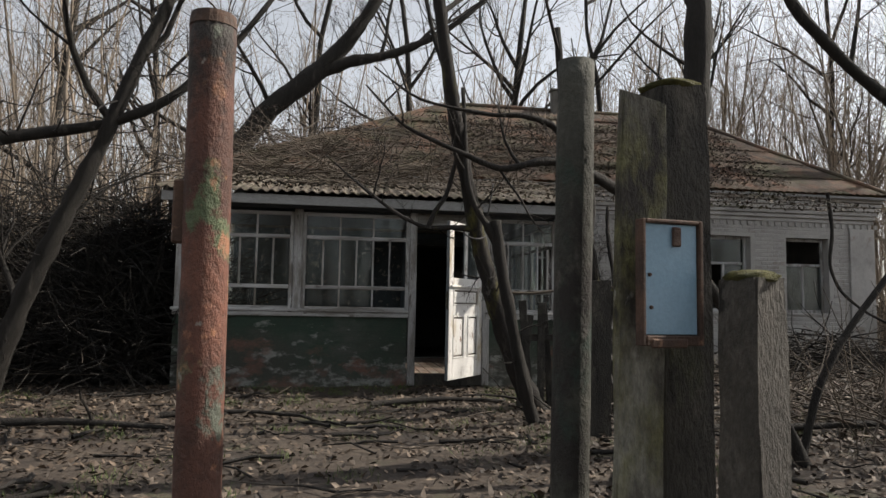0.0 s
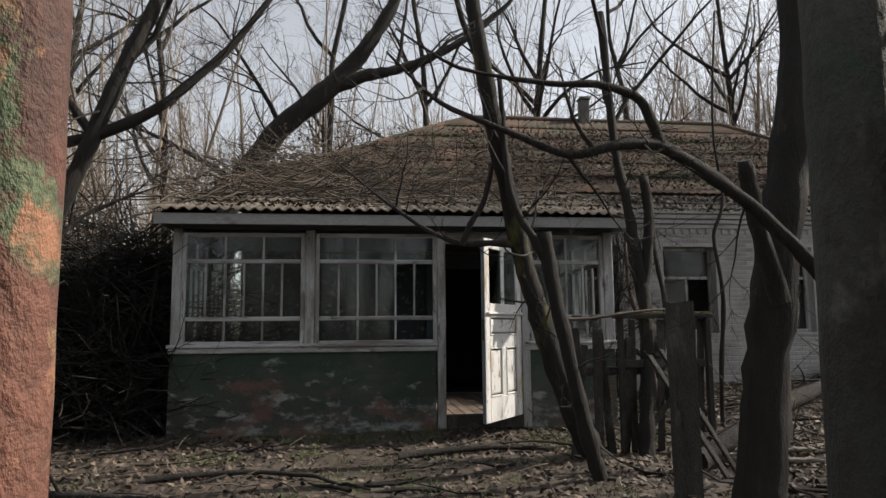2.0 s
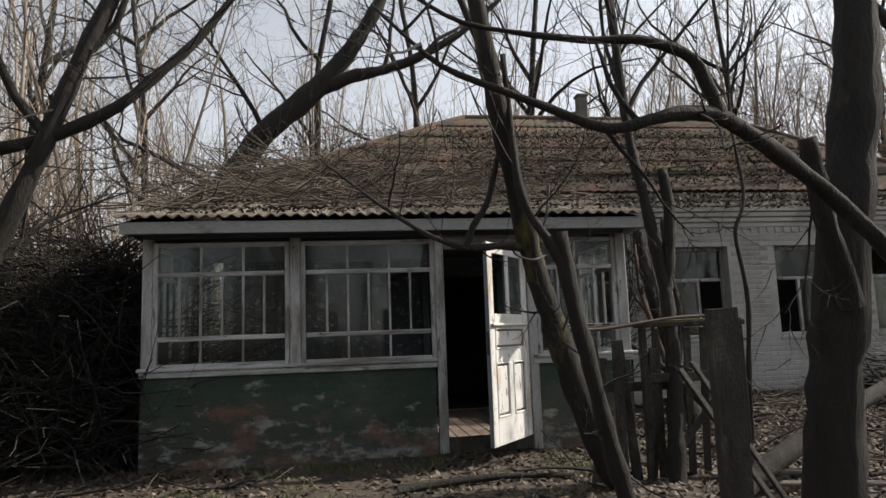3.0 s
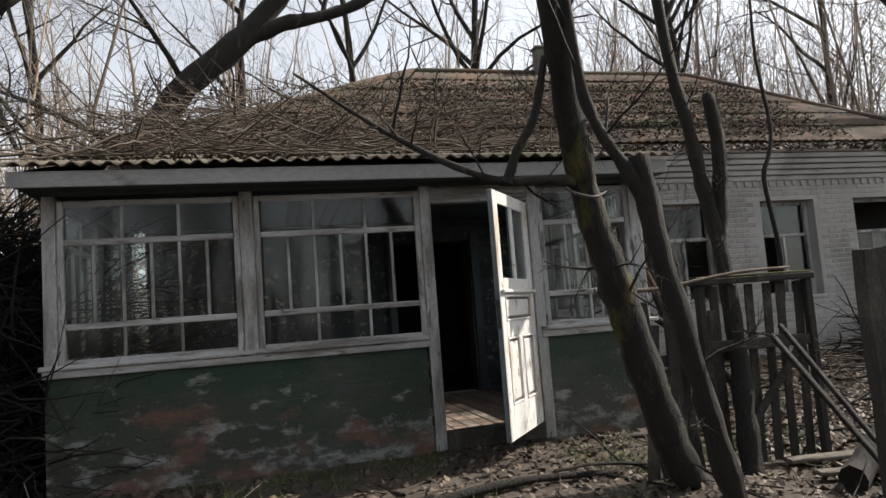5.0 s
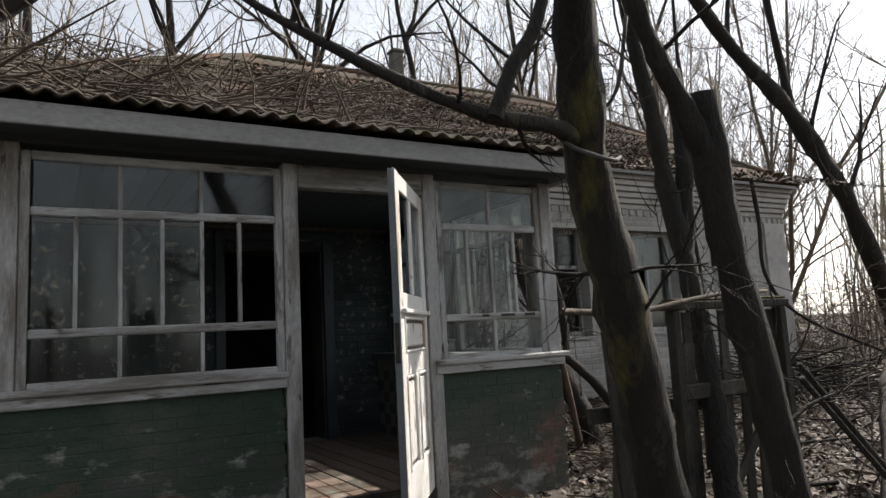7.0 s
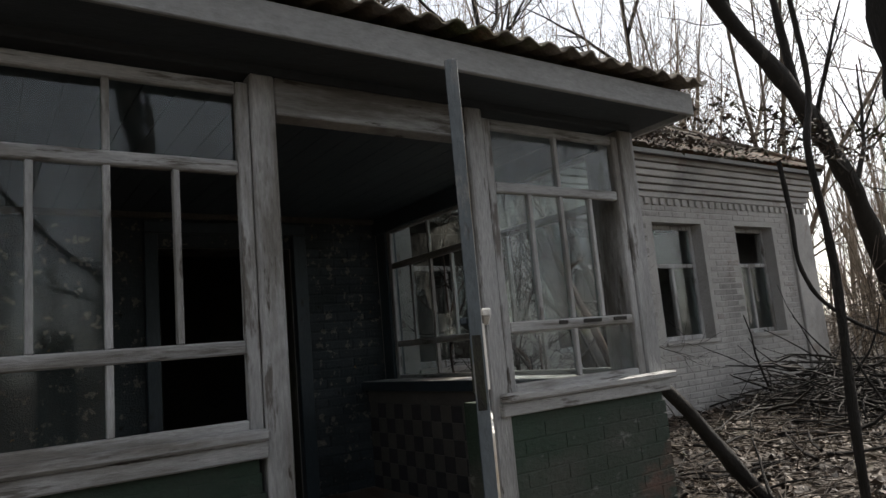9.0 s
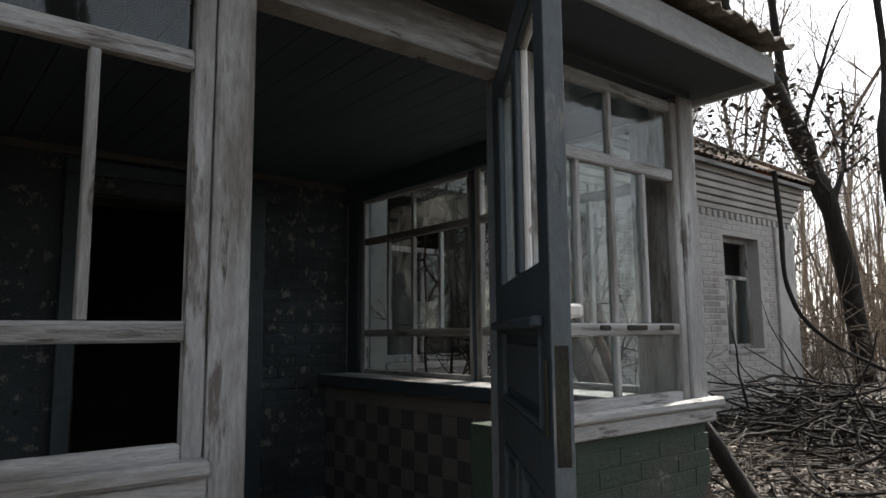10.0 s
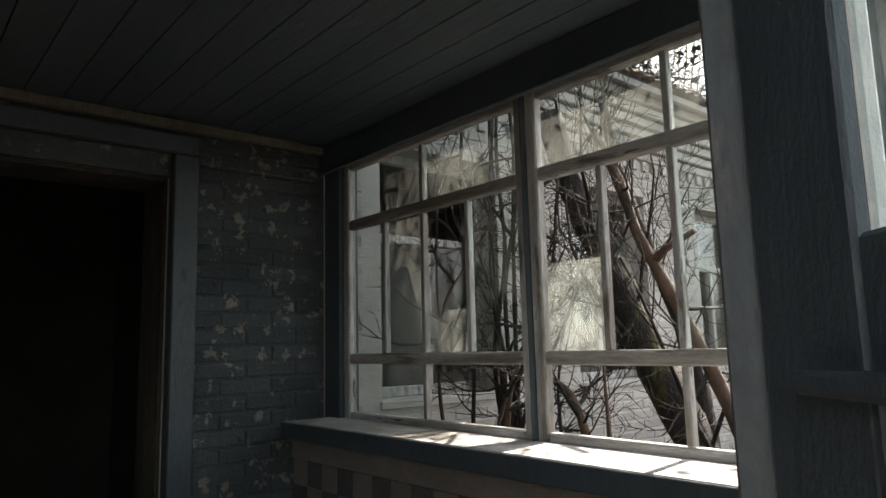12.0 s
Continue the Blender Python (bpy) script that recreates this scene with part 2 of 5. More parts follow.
BOXRUST = surf("rusty dark steel", [(0.045, 0.03, 0.025), (0.13, 0.075, 0.05)], 8, fine=60, grain=0.4, chips=[((0.26, 0.15, 0.1), 12, 0.64, 0.03)], rough=0.85, bump=0.4)
SOIL = surf("damp leaf mould", [(0.024, 0.018, 0.014), (0.056, 0.042, 0.031), (0.092, 0.072, 0.054)], 1.1, fine=16, grain=0.55, chips=[((0.085, 0.095, 0.04), 0.9, 0.62, 0.06), ((0.24, 0.19, 0.14), 7, 0.64, 0.04)], rough=0.95, bump=0.9)
LEAFM = surf("dry fallen leaves", [(0.045, 0.030, 0.020), (0.105, 0.075, 0.052), (0.20, 0.155, 0.115)], 3, fine=60, grain=0.3, rough=0.7, bump=0.2, island=0.85)
ROOFLEAF = surf("dark rotten leaves and moss", [(0.030, 0.022, 0.015), (0.065, 0.046, 0.032), (0.10, 0.075, 0.055)], 2, fine=60, grain=0.3, chips=[((0.05, 0.052, 0.02), 1.1, 0.58, 0.08)], rough=0.85, bump=0.2, island=0.8)
GRASSM = surf("young grass", [(0.07, 0.105, 0.03), (0.12, 0.15, 0.05)], 3, fine=40, grain=0.3, rough=0.85, island=0.4)
CONCRETE = surf("stained chimney render", [(0.10, 0.095, 0.085), (0.17, 0.16, 0.14)], 3, fine=40, grain=0.4, rough=0.95, bump=0.5)
# the gloom of the unlit rooms is put into this plaster's colour
BLACKIN = surf("plaster darkened for the unlit rooms", [(0.05, 0.05, 0.048), (0.09, 0.088, 0.08)], 2, fine=30, grain=0.3, rough=0.95)
WIRE = surf("dull grey wire", [(0.06, 0.06, 0.06), (0.1, 0.1, 0.1)], 5, rough=0.85)
PANE = glazing("dusty pane", 0.014)
PANE_DIRTY = glazing("milky dirty pane", 0.075, scale=3.2)
PANE_STREAK = glazing("streaked grey pane", 0.12, scale=7.0, dirt=(0.5, 0.5, 0.5))
PANE_MILKY = glazing("milky broken pane", 0.12, scale=5.0, dirt=(0.6, 0.6, 0.56))
REDBARK = surf("reddish torn wood", [(0.045, 0.028, 0.02), (0.13, 0.078, 0.055)], 6, (1, 1, 0.3), 50, 0.5, [((0.03, 0.024, 0.02), 4, 0.58, 0.05)], 0.9, 0.7)
PANE_CLEAN = glazing("old clear pane", 0.008)


# ---- mesh helpers ----
def thing(name, at=(0, 0, 0), label="", category="", group="", kind="", turn=0.0):
    ob = new(name)
    ob.empty_display_size = 0.1
    ob.matrix_world = pose(*at, 0, 0, turn)
    return tagged(ob, label, category, group, kind)


def finish(name, bm, material, parent=None, label="", smooth=False):
    me = bpy.data.meshes.new(name)
    bm.to_mesh(me)
    bm.free()
    me.materials.append(material)
    if smooth:
        me.polygons.foreach_set("use_smooth", [True] * len(me.polygons))
    ob = new(name, me)
    ob.parent = parent
    return tagged(ob, label)


def add_box(bm, x0, x1, y0, y1, z0, z1):
    vs = [bm.verts.new((x, y, z)) for z in (z0, z1) for y in (y0, y1) for x in (x0, x1)]
    for f in ((0, 2, 3, 1), (4, 5, 7, 6), (0, 1, 5, 4), (2, 6, 7, 3), (0, 4, 6, 2), (1, 3, 7, 5)):
        bm.faces.new([vs[i] for i in f])


def block(name, x0, x1, y0, y1, z0, z1, material, parent=None, bevel=0.006, label="", warp=0.0, rng=None):
    """One bar or board with softened, slightly uneven edges."""
    bm = bmesh.new()
    add_box(bm, x0, x1, y0, y1, z0, z1)
    if bevel:
        bmesh.ops.bevel(bm, geom=bm.edges[:], offset=bevel, segments=1, affect="EDGES")
    if warp:
        for v in bm.verts:
            v.co += Vector([rng.uniform(-warp, warp) for _ in range(3)])
    return finish(name, bm, material, parent, label)


def slabs(name, boxes, material, parent=None, label="", kind=""):
    bm = bmesh.new()
    for b in boxes:
        add_box(bm, *b)
    return tagged(finish(name, bm, material, parent, label), kind=kind)


def from_arrays(name, verts, quads, material, parent=None, label="", smooth=True):
    me = bpy.data.meshes.new(name)
    verts, quads = np.asarray(verts, dtype=np.float32), np.asarray(quads, dtype=np.int32)
    me.vertices.add(len(verts)), me.loops.add(quads.size), me.polygons.add(len(quads))
    me.vertices.foreach_set("co", verts.ravel())
    me.loops.foreach_set("vertex_index", quads.ravel())
    me.polygons.foreach_set("loop_start", np.arange(len(quads), dtype=np.int32) * quads.shape[1])
    me.update(calc_edges=True)
    me.polygons.foreach_set("use_smooth", np.full(len(quads), smooth))
    me.materials.append(material)
    ob = new(name, me)
    ob.parent = parent
    return tagged(ob, label)


def tube(points, radii, n):
    """Rings of n points round a bent, tapering line."""
    p, r = np.asarray(points, float), np.asarray(radii, float)
    d = np.gradient(p, axis=0)
    d /= np.linalg.norm(d, axis=1)[:, None] + 1e-9
    up = np.array([0.0, 0, 1]) if abs(d[0, 2]) < 0.9 else np.array([1.0, 0, 0])
    a = np.cross(d, up)
    a /= np.linalg.norm(a, axis=1)[:, None] + 1e-9
    b = np.cross(d, a)
    w = np.arange(n) * 2 * np.pi / n
    v = p[:, None] + r[:, None, None] * (np.cos(w)[None, :, None] * a[:, None] + np.sin(w)[None, :, None] * b[:, None])
    i, j = np.meshgrid(np.arange(len(p) - 1), np.arange(n), indexing="ij")
    k = (j + 1) % n
    q = np.stack([i * n + j, i * n + k, (i + 1) * n + k, (i + 1) * n + j], -1).reshape(-1, 4)
    return v.reshape(-1, 3), q


def gather(tubes):
    vs, qs, base = [], [], 0
    for v, q in tubes:
        vs.append(v), qs.append(q + base)
        base += len(v)
    return np.concatenate(vs), np.concatenate(qs)


def knobbly(points, r0, r1, rng, n=10, per=5, rough=0.12):
    """A trunk through the given points, with swellings, as one closed tapering skin."""
    pts = np.asarray(points, float)
    t = np.linspace(0, len(pts) - 1, (len(pts) - 1) * per + 1)
    p = np.stack([np.interp(t, np.arange(len(pts)), pts[:, k]) for k in range(3)], 1)
    for _ in range(2):
        p[1:-1] = (p[:-2] + 2 * p[1:-1] + p[2:]) / 4
    f = np.linspace(0, 1, len(p))
    r = (r0 * (1 - f) + r1 * f) * (1 + rough * (rng.random(len(p)) - 0.5) * 2)
    v, q = tube(p, r, n)
    v = v.reshape(len(p), n, 3)
    v += (v - p[:, None]) * (rng.random((len(p), n, 1)) - 0.5) * 2 * rough
    v = np.concatenate([v.reshape(-1, 3), [p[0], p[-1]]])
    caps = []
    for ring, c in ((0, len(v) - 2), (len(p) - 1, len(v) - 1)):
        for k in range(0, n, 2):
            caps.append([ring * n + k, ring * n + (k + 1) % n, ring * n + (k + 2) % n, c])
    return v, np.concatenate([q, caps])


def limb(rng, p, d, length, r, depth, out, lift=0.15, wild=0.35, kids=(4, 7), thin=0.35):
    """Grows a bare limb and its twigs into out, as lists of points and radii."""
    n = 6 if depth > 1 else (5 if depth == 1 else 4)
    pts, rad, p, d = [], [], np.array(p, float), np.array(d, float)
    for i in range(n + 1):
        pts.append(p.copy()), rad.append(r * (1 - 0.75 * i / n))
        d = d + rng.normal(0, wild * 0.35, 3) + np.array([0, 0, lift * 0.3])
        d /= np.linalg.norm(d)
        p = p + d * length / n
    out.append((pts, rad, depth))
    if depth > 0:
        for _ in range(int(rng.integers(*kids))):
            f = rng.uniform(0.25, 1.0)
            i = min(n - 1, int(f * n))
            q = pts[i] + (pts[i + 1] - pts[i]) * (f * n - i)
            e = (pts[i + 1] - pts[i]) / (length / n)
            s = rng.normal(0, 1, 3)
            s -= e * s.dot(e)
            s /= np.linalg.norm(s) + 1e-9
            limb(rng, q, e * 0.75 + s * rng.uniform(0.4, 0.95), length * rng.uniform(0.35, 0.65), max(0.0025, rad[i] * rng.uniform(thin, thin + 0.25)), depth - 1, out, lift, wild, kids, thin)


def skins(out, sides=((0.03, 7), (0.012, 5), (0.0, 3))):
    return gather([tube(p, r, next(s for lim, s in sides if r[0] >= lim)) for p, r, _ in out])


def smooth(a):
    a = min(1.0, max(0.0, a))
    return a * a * (3 - 2 * a)


def gz(x, y):
    """The ground's height."""
    z = -0.2 + 0.2 * smooth(y / 8) + 0.22 * smooth((y - 8.2) / 3.2) * smooth((x - 3.9) / 2.5)
    z += 0.05 * noise.noise(Vector((x * 0.5, y * 0.5, 3.0))) + 0.02 * noise.noise(Vector((x * 2.2, y * 2.2, 7.0)))
    return z


# ---- ground ----
def make_ground():
    a = np.concatenate([-np.geomspace(600, 14, 14), np.linspace(-12, 16, 141), np.geomspace(18, 600, 14)])
    b = np.concatenate([-np.geomspace(600, 8, 12), np.linspace(-6, 18, 121), np.geomspace(20, 600, 14)])
    verts = [(x, y, gz(x, y)) for y in b for x in a]
    n = len(a)
    i, j = np.meshgrid(np.arange(len(b) - 1), np.arange(n - 1), indexing="ij")
    q = np.stack([i * n + j, i * n + j + 1, (i + 1) * n + j + 1, (i + 1) * n + j], -1).reshape(-1, 4)
    tagged(from_arrays("ground", verts, q, SOIL), "damp brown leaf mould with sparse young grass", "ground", kind="structure")


make_ground()

# ---- veranda and house: measures ----
VX0, VX1, VY0, VY1 = -1.33, 3.97, 8.80, 11.66
SILL, HEAD, FLOOR, CEILZ = 1.03, 2.32, 0.17, 2.46
HX0, HX1, HY1 = -1.05, 11.42, 19.1
DX0, DX1 = 1.86, 2.76

# base walls: a core behind a skin of bricks
slabs("wall_front", [(VX0 + 0.02, DX0 - 0.13, VY0 + 0.002, VY0 + 0.27, -0.35, SILL - 0.03), (DX1 + 0.07, VX1 - 0.02, VY0 + 0.002, VY0 + 0.27, -0.35, SILL - 0.03)], GREEN, kind="structure")
slabs("wall_side_right", [(3.68, VX1 - 0.02, VY0 + 0.272, VY1, -0.35, SILL - 0.03)], GREEN, kind="structure")
slabs("wall_side_left", [(VX0 + 0.02, -1.04, VY0 + 0.272, VY1, -0.35, SILL - 0.03)], GREEN, kind="structure")
tagged(bpy.data.objects["wall_front"], "flaking green painted brick veranda base wall", "wall")
tagged(bpy.data.objects["wall_side_right"], "flaking green veranda side wall", "wall")
tagged(bpy.data.objects["wall_side_left"], "flaking green veranda side wall", "wall")


def veranda_floor():
    fl = thing("floor", (0, 0, 0), "worn red-brown veranda floor boards", "floor", kind="structure")
    slabs("subfloor", [(-1.04, 3.68, VY0 + 0.02, VY1, -0.3, FLOOR - 0.03)], MORTAR, fl)
    x, i = -1.04, 0
    me = None
    while x < 3.67:
        w = min(0.135, 3.68 - x)
        if me is None or w < 0.13:
            ob = block("plank", 0.002, w - 0.002, VY0 + 0.06, VY1 - 0.005, FLOOR - 0.03, FLOOR, FLOORB, fl, 0.004)
            me = ob.data
        else:
            ob = new("plank", me)
            ob.parent = fl
        ob.location = (x, 0, 0.002 * math.sin(i * 2.3))
        x, i = x + 0.137, i + 1


veranda_floor()
slabs("ceiling", [(-1.2 + i * 0.14, -1.2 + i * 0.14 + 0.135, VY0 + 0.07, VY1, CEILZ, CEILZ + 0.02) for i in range(36)] + [(-1.25, 3.9, VY0 + 0.07, VY1, CEILZ + 0.021, CEILZ + 0.04)], CEIL, kind="structure")
tagged(bpy.data.objects["ceiling"], "blue-grey board ceiling with peeling paint", "ceiling")


# ---- windows of the veranda ----
def sash(win, length, cols, rng, seed, missing=(), dirty=(), thick=0.045, film=None, mat=WHITE, broken=None):
    """A glazed sash along local x from 0 to length, outer face at local y = 0: a row of wide panes, a row of narrow ones, a row of wide ones."""
    z0, z1, za, zb = SILL + 0.045, HEAD - 0.02, 1.335, 2.01
    f, m = 0.05, 0.024
    block("stile", 0, f, 0, thick, z0 - f, z1 + f, mat, win)
    block("stile", length - f, length, 0, thick, z0 - f, z1 + f, mat, win)
    for za_, h in ((z0 - f, f), (za - 0.025, 0.05), (zb - 0.025, 0.05), (z1, f)):
        block("rail", f + 0.001, length - f - 0.001, 0.002, thick - 0.002, za_, za_ + h, WHITE_H, win)
    rows = ((z0, za - 0.025, cols), (za + 0.025, zb - 0.025, cols * 2), (zb + 0.025, z1, cols))
    for row, (a, b, k) in enumerate(rows):
        w = (length - 2 * f) / k
        for i in range(k):
            xa = f + i * w
            if i:
                block("mullion", xa - m / 2, xa + m / 2, 0.006, thick - 0.008, a + 0.001, b - 0.001, mat, win, 0.003)
            if (row, i) in missing:
                continue
            if broken and (row, i) in broken:
                block("pane", xa + m / 2 + 0.001, xa + w - m / 2 - 0.001, thick * 0.5, thick * 0.5 + 0.003, a + 0.002, a + (b - a) * broken[(row, i)], PANE_MILKY, win, 0)
                continue
            g = (film or PANE_DIRTY) if (row, i) in dirty else (PANE_CLEAN if rng.random() < 0.4 else PANE)
            block("pane", xa + m / 2 + 0.001, xa + w - m / 2 - 0.001, thick * 0.5, thick * 0.5 + 0.003, a + 0.002, b - 0.002, g, win, 0)


def veranda_windows():
    rng = random.Random(4)
    lab = "peeling white wooden window with three rows of panes"
    w1 = thing("window_1", (-1.225, 8.80, 0), lab + ", beside the corner", "window", "veranda windows", "structure")
    sash(w1, 1.405, 3, rng, 1)
    w2 = thing("window_2", (0.30, 8.80, 0), lab + " and some glass missing", "window", "veranda windows", "structure")
    sash(w2, 1.455, 3, rng, 2, missing=((1, 5), (0, 2), (1, 4)))
    w3 = thing("window_3", (2.895, 8.80, 0), "peeling white wooden window with dusty glass beside the door", "window", "veranda windows", "structure")
    sash(w3, 0.955, 2, rng, 3, missing=((1, 3),), dirty=((2, 0), (2, 1), (0, 0), (0, 1), (1, 0), (1, 1), (1, 2)), film=PANE_STREAK)
    for i, (y, miss, dirt) in enumerate(((9.03, ((1, 0), (1, 2), (0, 0), (0, 1)), ((2, 0), (2, 1))), (10.22, ((0, 0),), ((0, 1), (1, 2), (2, 0), (2, 1), (1, 3))))):
        w = thing("window_%d" % (4 + i), (3.92, y, 0), "cream wooden side window with broken and dusty panes", "window", "veranda windows", "structure", 90)
        sash(w, 1.18 if i == 0 else 1.28, 2, rng, 5, missing=miss, dirty=dirt, broken={(1, 3): 0.5} if i == 0 else {(1, 1): 0.28})
        w = thing("window_%d" % (6 + i), (-1.225, y, 0), "peeling wooden side window in the veranda's far end", "window", "veranda windows", "structure", 90)
        sash(w, 1.18 if i == 0 else 1.28, 2, rng, 5)
    for x0, x1 in ((0.36, 0.42), (0.53, 0.66), (0.75, 0.85)):
        block("missing_putty", x0, x1, -0.003, 0.0015, 1.333, 1.352, DARKWOOD, w3, 0.004, "black mark on the rail")
    # posts, beams and sills that hold the sashes
    fr = thing("veranda_frame", (0, 0, 0), "peeling white timber posts and beams of the veranda", "frame", kind="structure")
    for x0, x1 in ((VX0, -1.228), (0.183, 0.297), (1.758, DX0 - 0.002), (2.79, 2.892), (3.853, 3.975)):
        door = x0 in (1.758, 2.79)
        corner = x0 in (VX0, 3.853)
        block("post", x0, x1, 8.79, 9.028 if corner else (8.87 if door else 8.91), FLOOR - 0.15 if door else SILL, HEAD + 0.07, WHITE, fr, 0.008)
        if door:
            block("jamb_lining", x0 + 0.002, x1 - 0.001, 8.871, 8.922, FLOOR, HEAD + 0.065, JAMB, fr, 0.006, "blue-grey inner door jamb")
    for x in (3.855, -1.30):
        for y0, y1 in ((10.213, 10.217), (11.505, 11.655)):
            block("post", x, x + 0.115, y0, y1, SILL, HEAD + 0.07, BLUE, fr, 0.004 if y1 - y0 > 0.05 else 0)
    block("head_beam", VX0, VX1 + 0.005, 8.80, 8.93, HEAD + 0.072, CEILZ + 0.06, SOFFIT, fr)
    block("door_head", DX0, 2.788, 8.795, 8.90, 2.235, HEAD + 0.068, WHITE_H, fr)
    for x in (3.85, -1.30):
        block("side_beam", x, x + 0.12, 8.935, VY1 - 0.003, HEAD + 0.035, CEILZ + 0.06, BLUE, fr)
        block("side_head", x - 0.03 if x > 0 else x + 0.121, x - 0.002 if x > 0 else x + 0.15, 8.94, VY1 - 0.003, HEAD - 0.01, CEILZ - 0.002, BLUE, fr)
    block("sill", VX0 - 0.03, 1.756, 8.74, 8.795, SILL - 0.028, SILL + 0.012, WHITE_H, fr, 0.01)
    block("sill", 2.83, VX1 + 0.06, 8.74, 8.795, SILL - 0.028, SILL + 0.012, WHITE_H, fr, 0.01)
    block("drip_board", VX0 - 0.01, 1.756, 8.765, 8.80, SILL - 0.09, SILL - 0.03, WHITE_H, fr, 0.006)
    block("drip_board", 2.83, VX1 + 0.02, 8.765, 8.80, SILL - 0.09, SILL - 0.03, WHITE_H, fr, 0.006)
    block("sill", 3.965, 4.03, 8.80, VY1 - 0.06, SILL - 0.028, SILL + 0.012, WHITE_H, fr, 0.01)
    block("inner_sill", 3.60, 3.915, 8.92, VY1 - 0.05, SILL - 0.028, SILL + 0.014, WHITE_H, fr, 0.008, "pale dusty inner sill board")
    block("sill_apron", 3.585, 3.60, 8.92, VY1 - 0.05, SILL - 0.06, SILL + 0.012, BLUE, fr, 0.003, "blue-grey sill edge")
    block("inner_sill", -1.22, -0.95, 8.92, VY1 - 0.05, SILL - 0.028, SILL + 0.014, WHITE_H, fr, 0.008)
    block("threshold", DX0 - 0.002, 2.79, 8.78, 8.90, FLOOR - 0.15, FLOOR + 0.012, DARKWOOD, fr, 0.01)
    # chequered lining under the side window
    lin = thing("wall_lining", (0, 0, 0), "chequered grey lining under the side window", "wall lining", kind="structure")
    meshes = {}
    cy, cz = 0.135, 0.118
    for i in range(19):
        for j in range(7):
            z = SILL - 0.17 - (j + 1) * cz
            k = (i + j) % 2
            if k not in meshes:
                ob = block("tile", 3.668, 3.679, 0.001, cy - 0.001, 0.001, cz - 0.001, TILE_D if k else TILE_L, lin, 0.002)
                meshes[k] = ob.data
            else:
                ob = new("tile", meshes[k])
                ob.parent = lin
            ob.location = (0, 9.07 + i * cy, z)
    block("plain_band", 3.667, 3.679, 9.07, VY1 - 0.01, SILL - 0.168, SILL - 0.03, TILE_L, lin, 0.002)


veranda_windows()


# ---- the door ----
def door_leaf():
    d = thing("door_1", (2.782, 8.872, FLOOR), "white panelled outer door standing half open, blue-grey inside", "door", kind="structure", turn=180 + 52.6)
    W, H, T = 1.02, 2.04, 0.042
    M = (0.175 + W - 0.12) / 2

    def both(name, x0, x1, z0, z1, inset=0.0, bev=0.005, skins_=(DOORWHITE, BLUE)):
        # outer skin white, inner skin blue: two boards back to back
        block(name, x0, x1, 0.0212, T - inset, z0, z1, skins_[0], d, bev)
        block(name, x0, x1, inset, 0.0208, z0, z1, skins_[1], d, bev)

    def field(x0, x1, z0, z1):
        # a grimy sunk field with shade in its colour, a raised panel in it and a moulding round it
        both("field", x0, x1, z0, z1, 0.017, 0, (SUNK_SHADE, BLUE))
        both("panel", x0 + 0.038, x1 - 0.038, z0 + 0.038, z1 - 0.038, 0.007, 0.008)
        for a in ((x0, x0 + 0.018, z0, z1), (x1 - 0.018, x1, z0, z1), (x0 + 0.0185, x1 - 0.0185, z0, z0 + 0.018), (x0 + 0.0185, x1 - 0.0185, z1 - 0.018, z1)):
            block("moulding", a[0], a[1], T - 0.0165, T + 0.007, a[2], a[3], DOORWHITE, d, 0.005)
            block("moulding", a[0], a[1], -0.004, 0.0165, a[2], a[3], BLUE, d, 0.005)
    both("stile", 0, 0.175, 0, H)
    both("stile", W - 0.12, W, 0, H)
    for a, b in ((0, 0.27), (0.82, 0.95), (1.17, 1.31), (H - 0.11, H)):
        both("rail", 0.1755, W - 0.1205, a, b, 0.001)
    both("muntin", M - 0.05, M + 0.05, 0.2705, 0.8195, 0.001)
    both("glazing_bar", M - 0.035, M + 0.035, 1.3105, H - 0.1105, 0.002)
    for x0, x1 in ((0.176, M - 0.0505), (M + 0.0505, W - 0.121)):
        field(x0, x1, 0.271, 0.819)
    field(0.176, W - 0.121, 0.951, 1.169)
    block("drip_moulding", 0.06, W - 0.03, T + 0.0005, T + 0.032, 1.185, 1.213, DOORWHITE, d, 0.006)
    block("ledge", 0.10, W - 0.06, -0.030, -0.0005, 1.165, 1.19, BLUE, d, 0.006)
    block("pane", 0.176, M - 0.036, 0.02, 0.023, 1.311, H - 0.111, PANE_CLEAN, d, 0)
    block("lock_plate", W - 0.06, W - 0.03, -0.006, -0.0005, 0.95, 1.10, DARKWOOD, d, 0.002, "black lock plate")
    block("edge_strip", W + 0.0004, W + 0.004, 0.001, T - 0.001, 0.004, H - 0.004, JAMB, d, 0.001)
    block("lock_edge", W + 0.0042, W + 0.006, 0.006, 0.034, 0.90, 1.13, DARKWOOD, d, 0.001, "black lock slot")
    for z in (0.28, 1.75):
        bm = bmesh.new()
        bmesh.ops.create_cone(bm, cap_ends=True, segments=10, radius1=0.011, radius2=0.011, depth=0.11, matrix=pose(-0.012, 0.03, z))
        finish("hinge", bm, BOXRUST, d, "rusty hinge")


door_leaf()


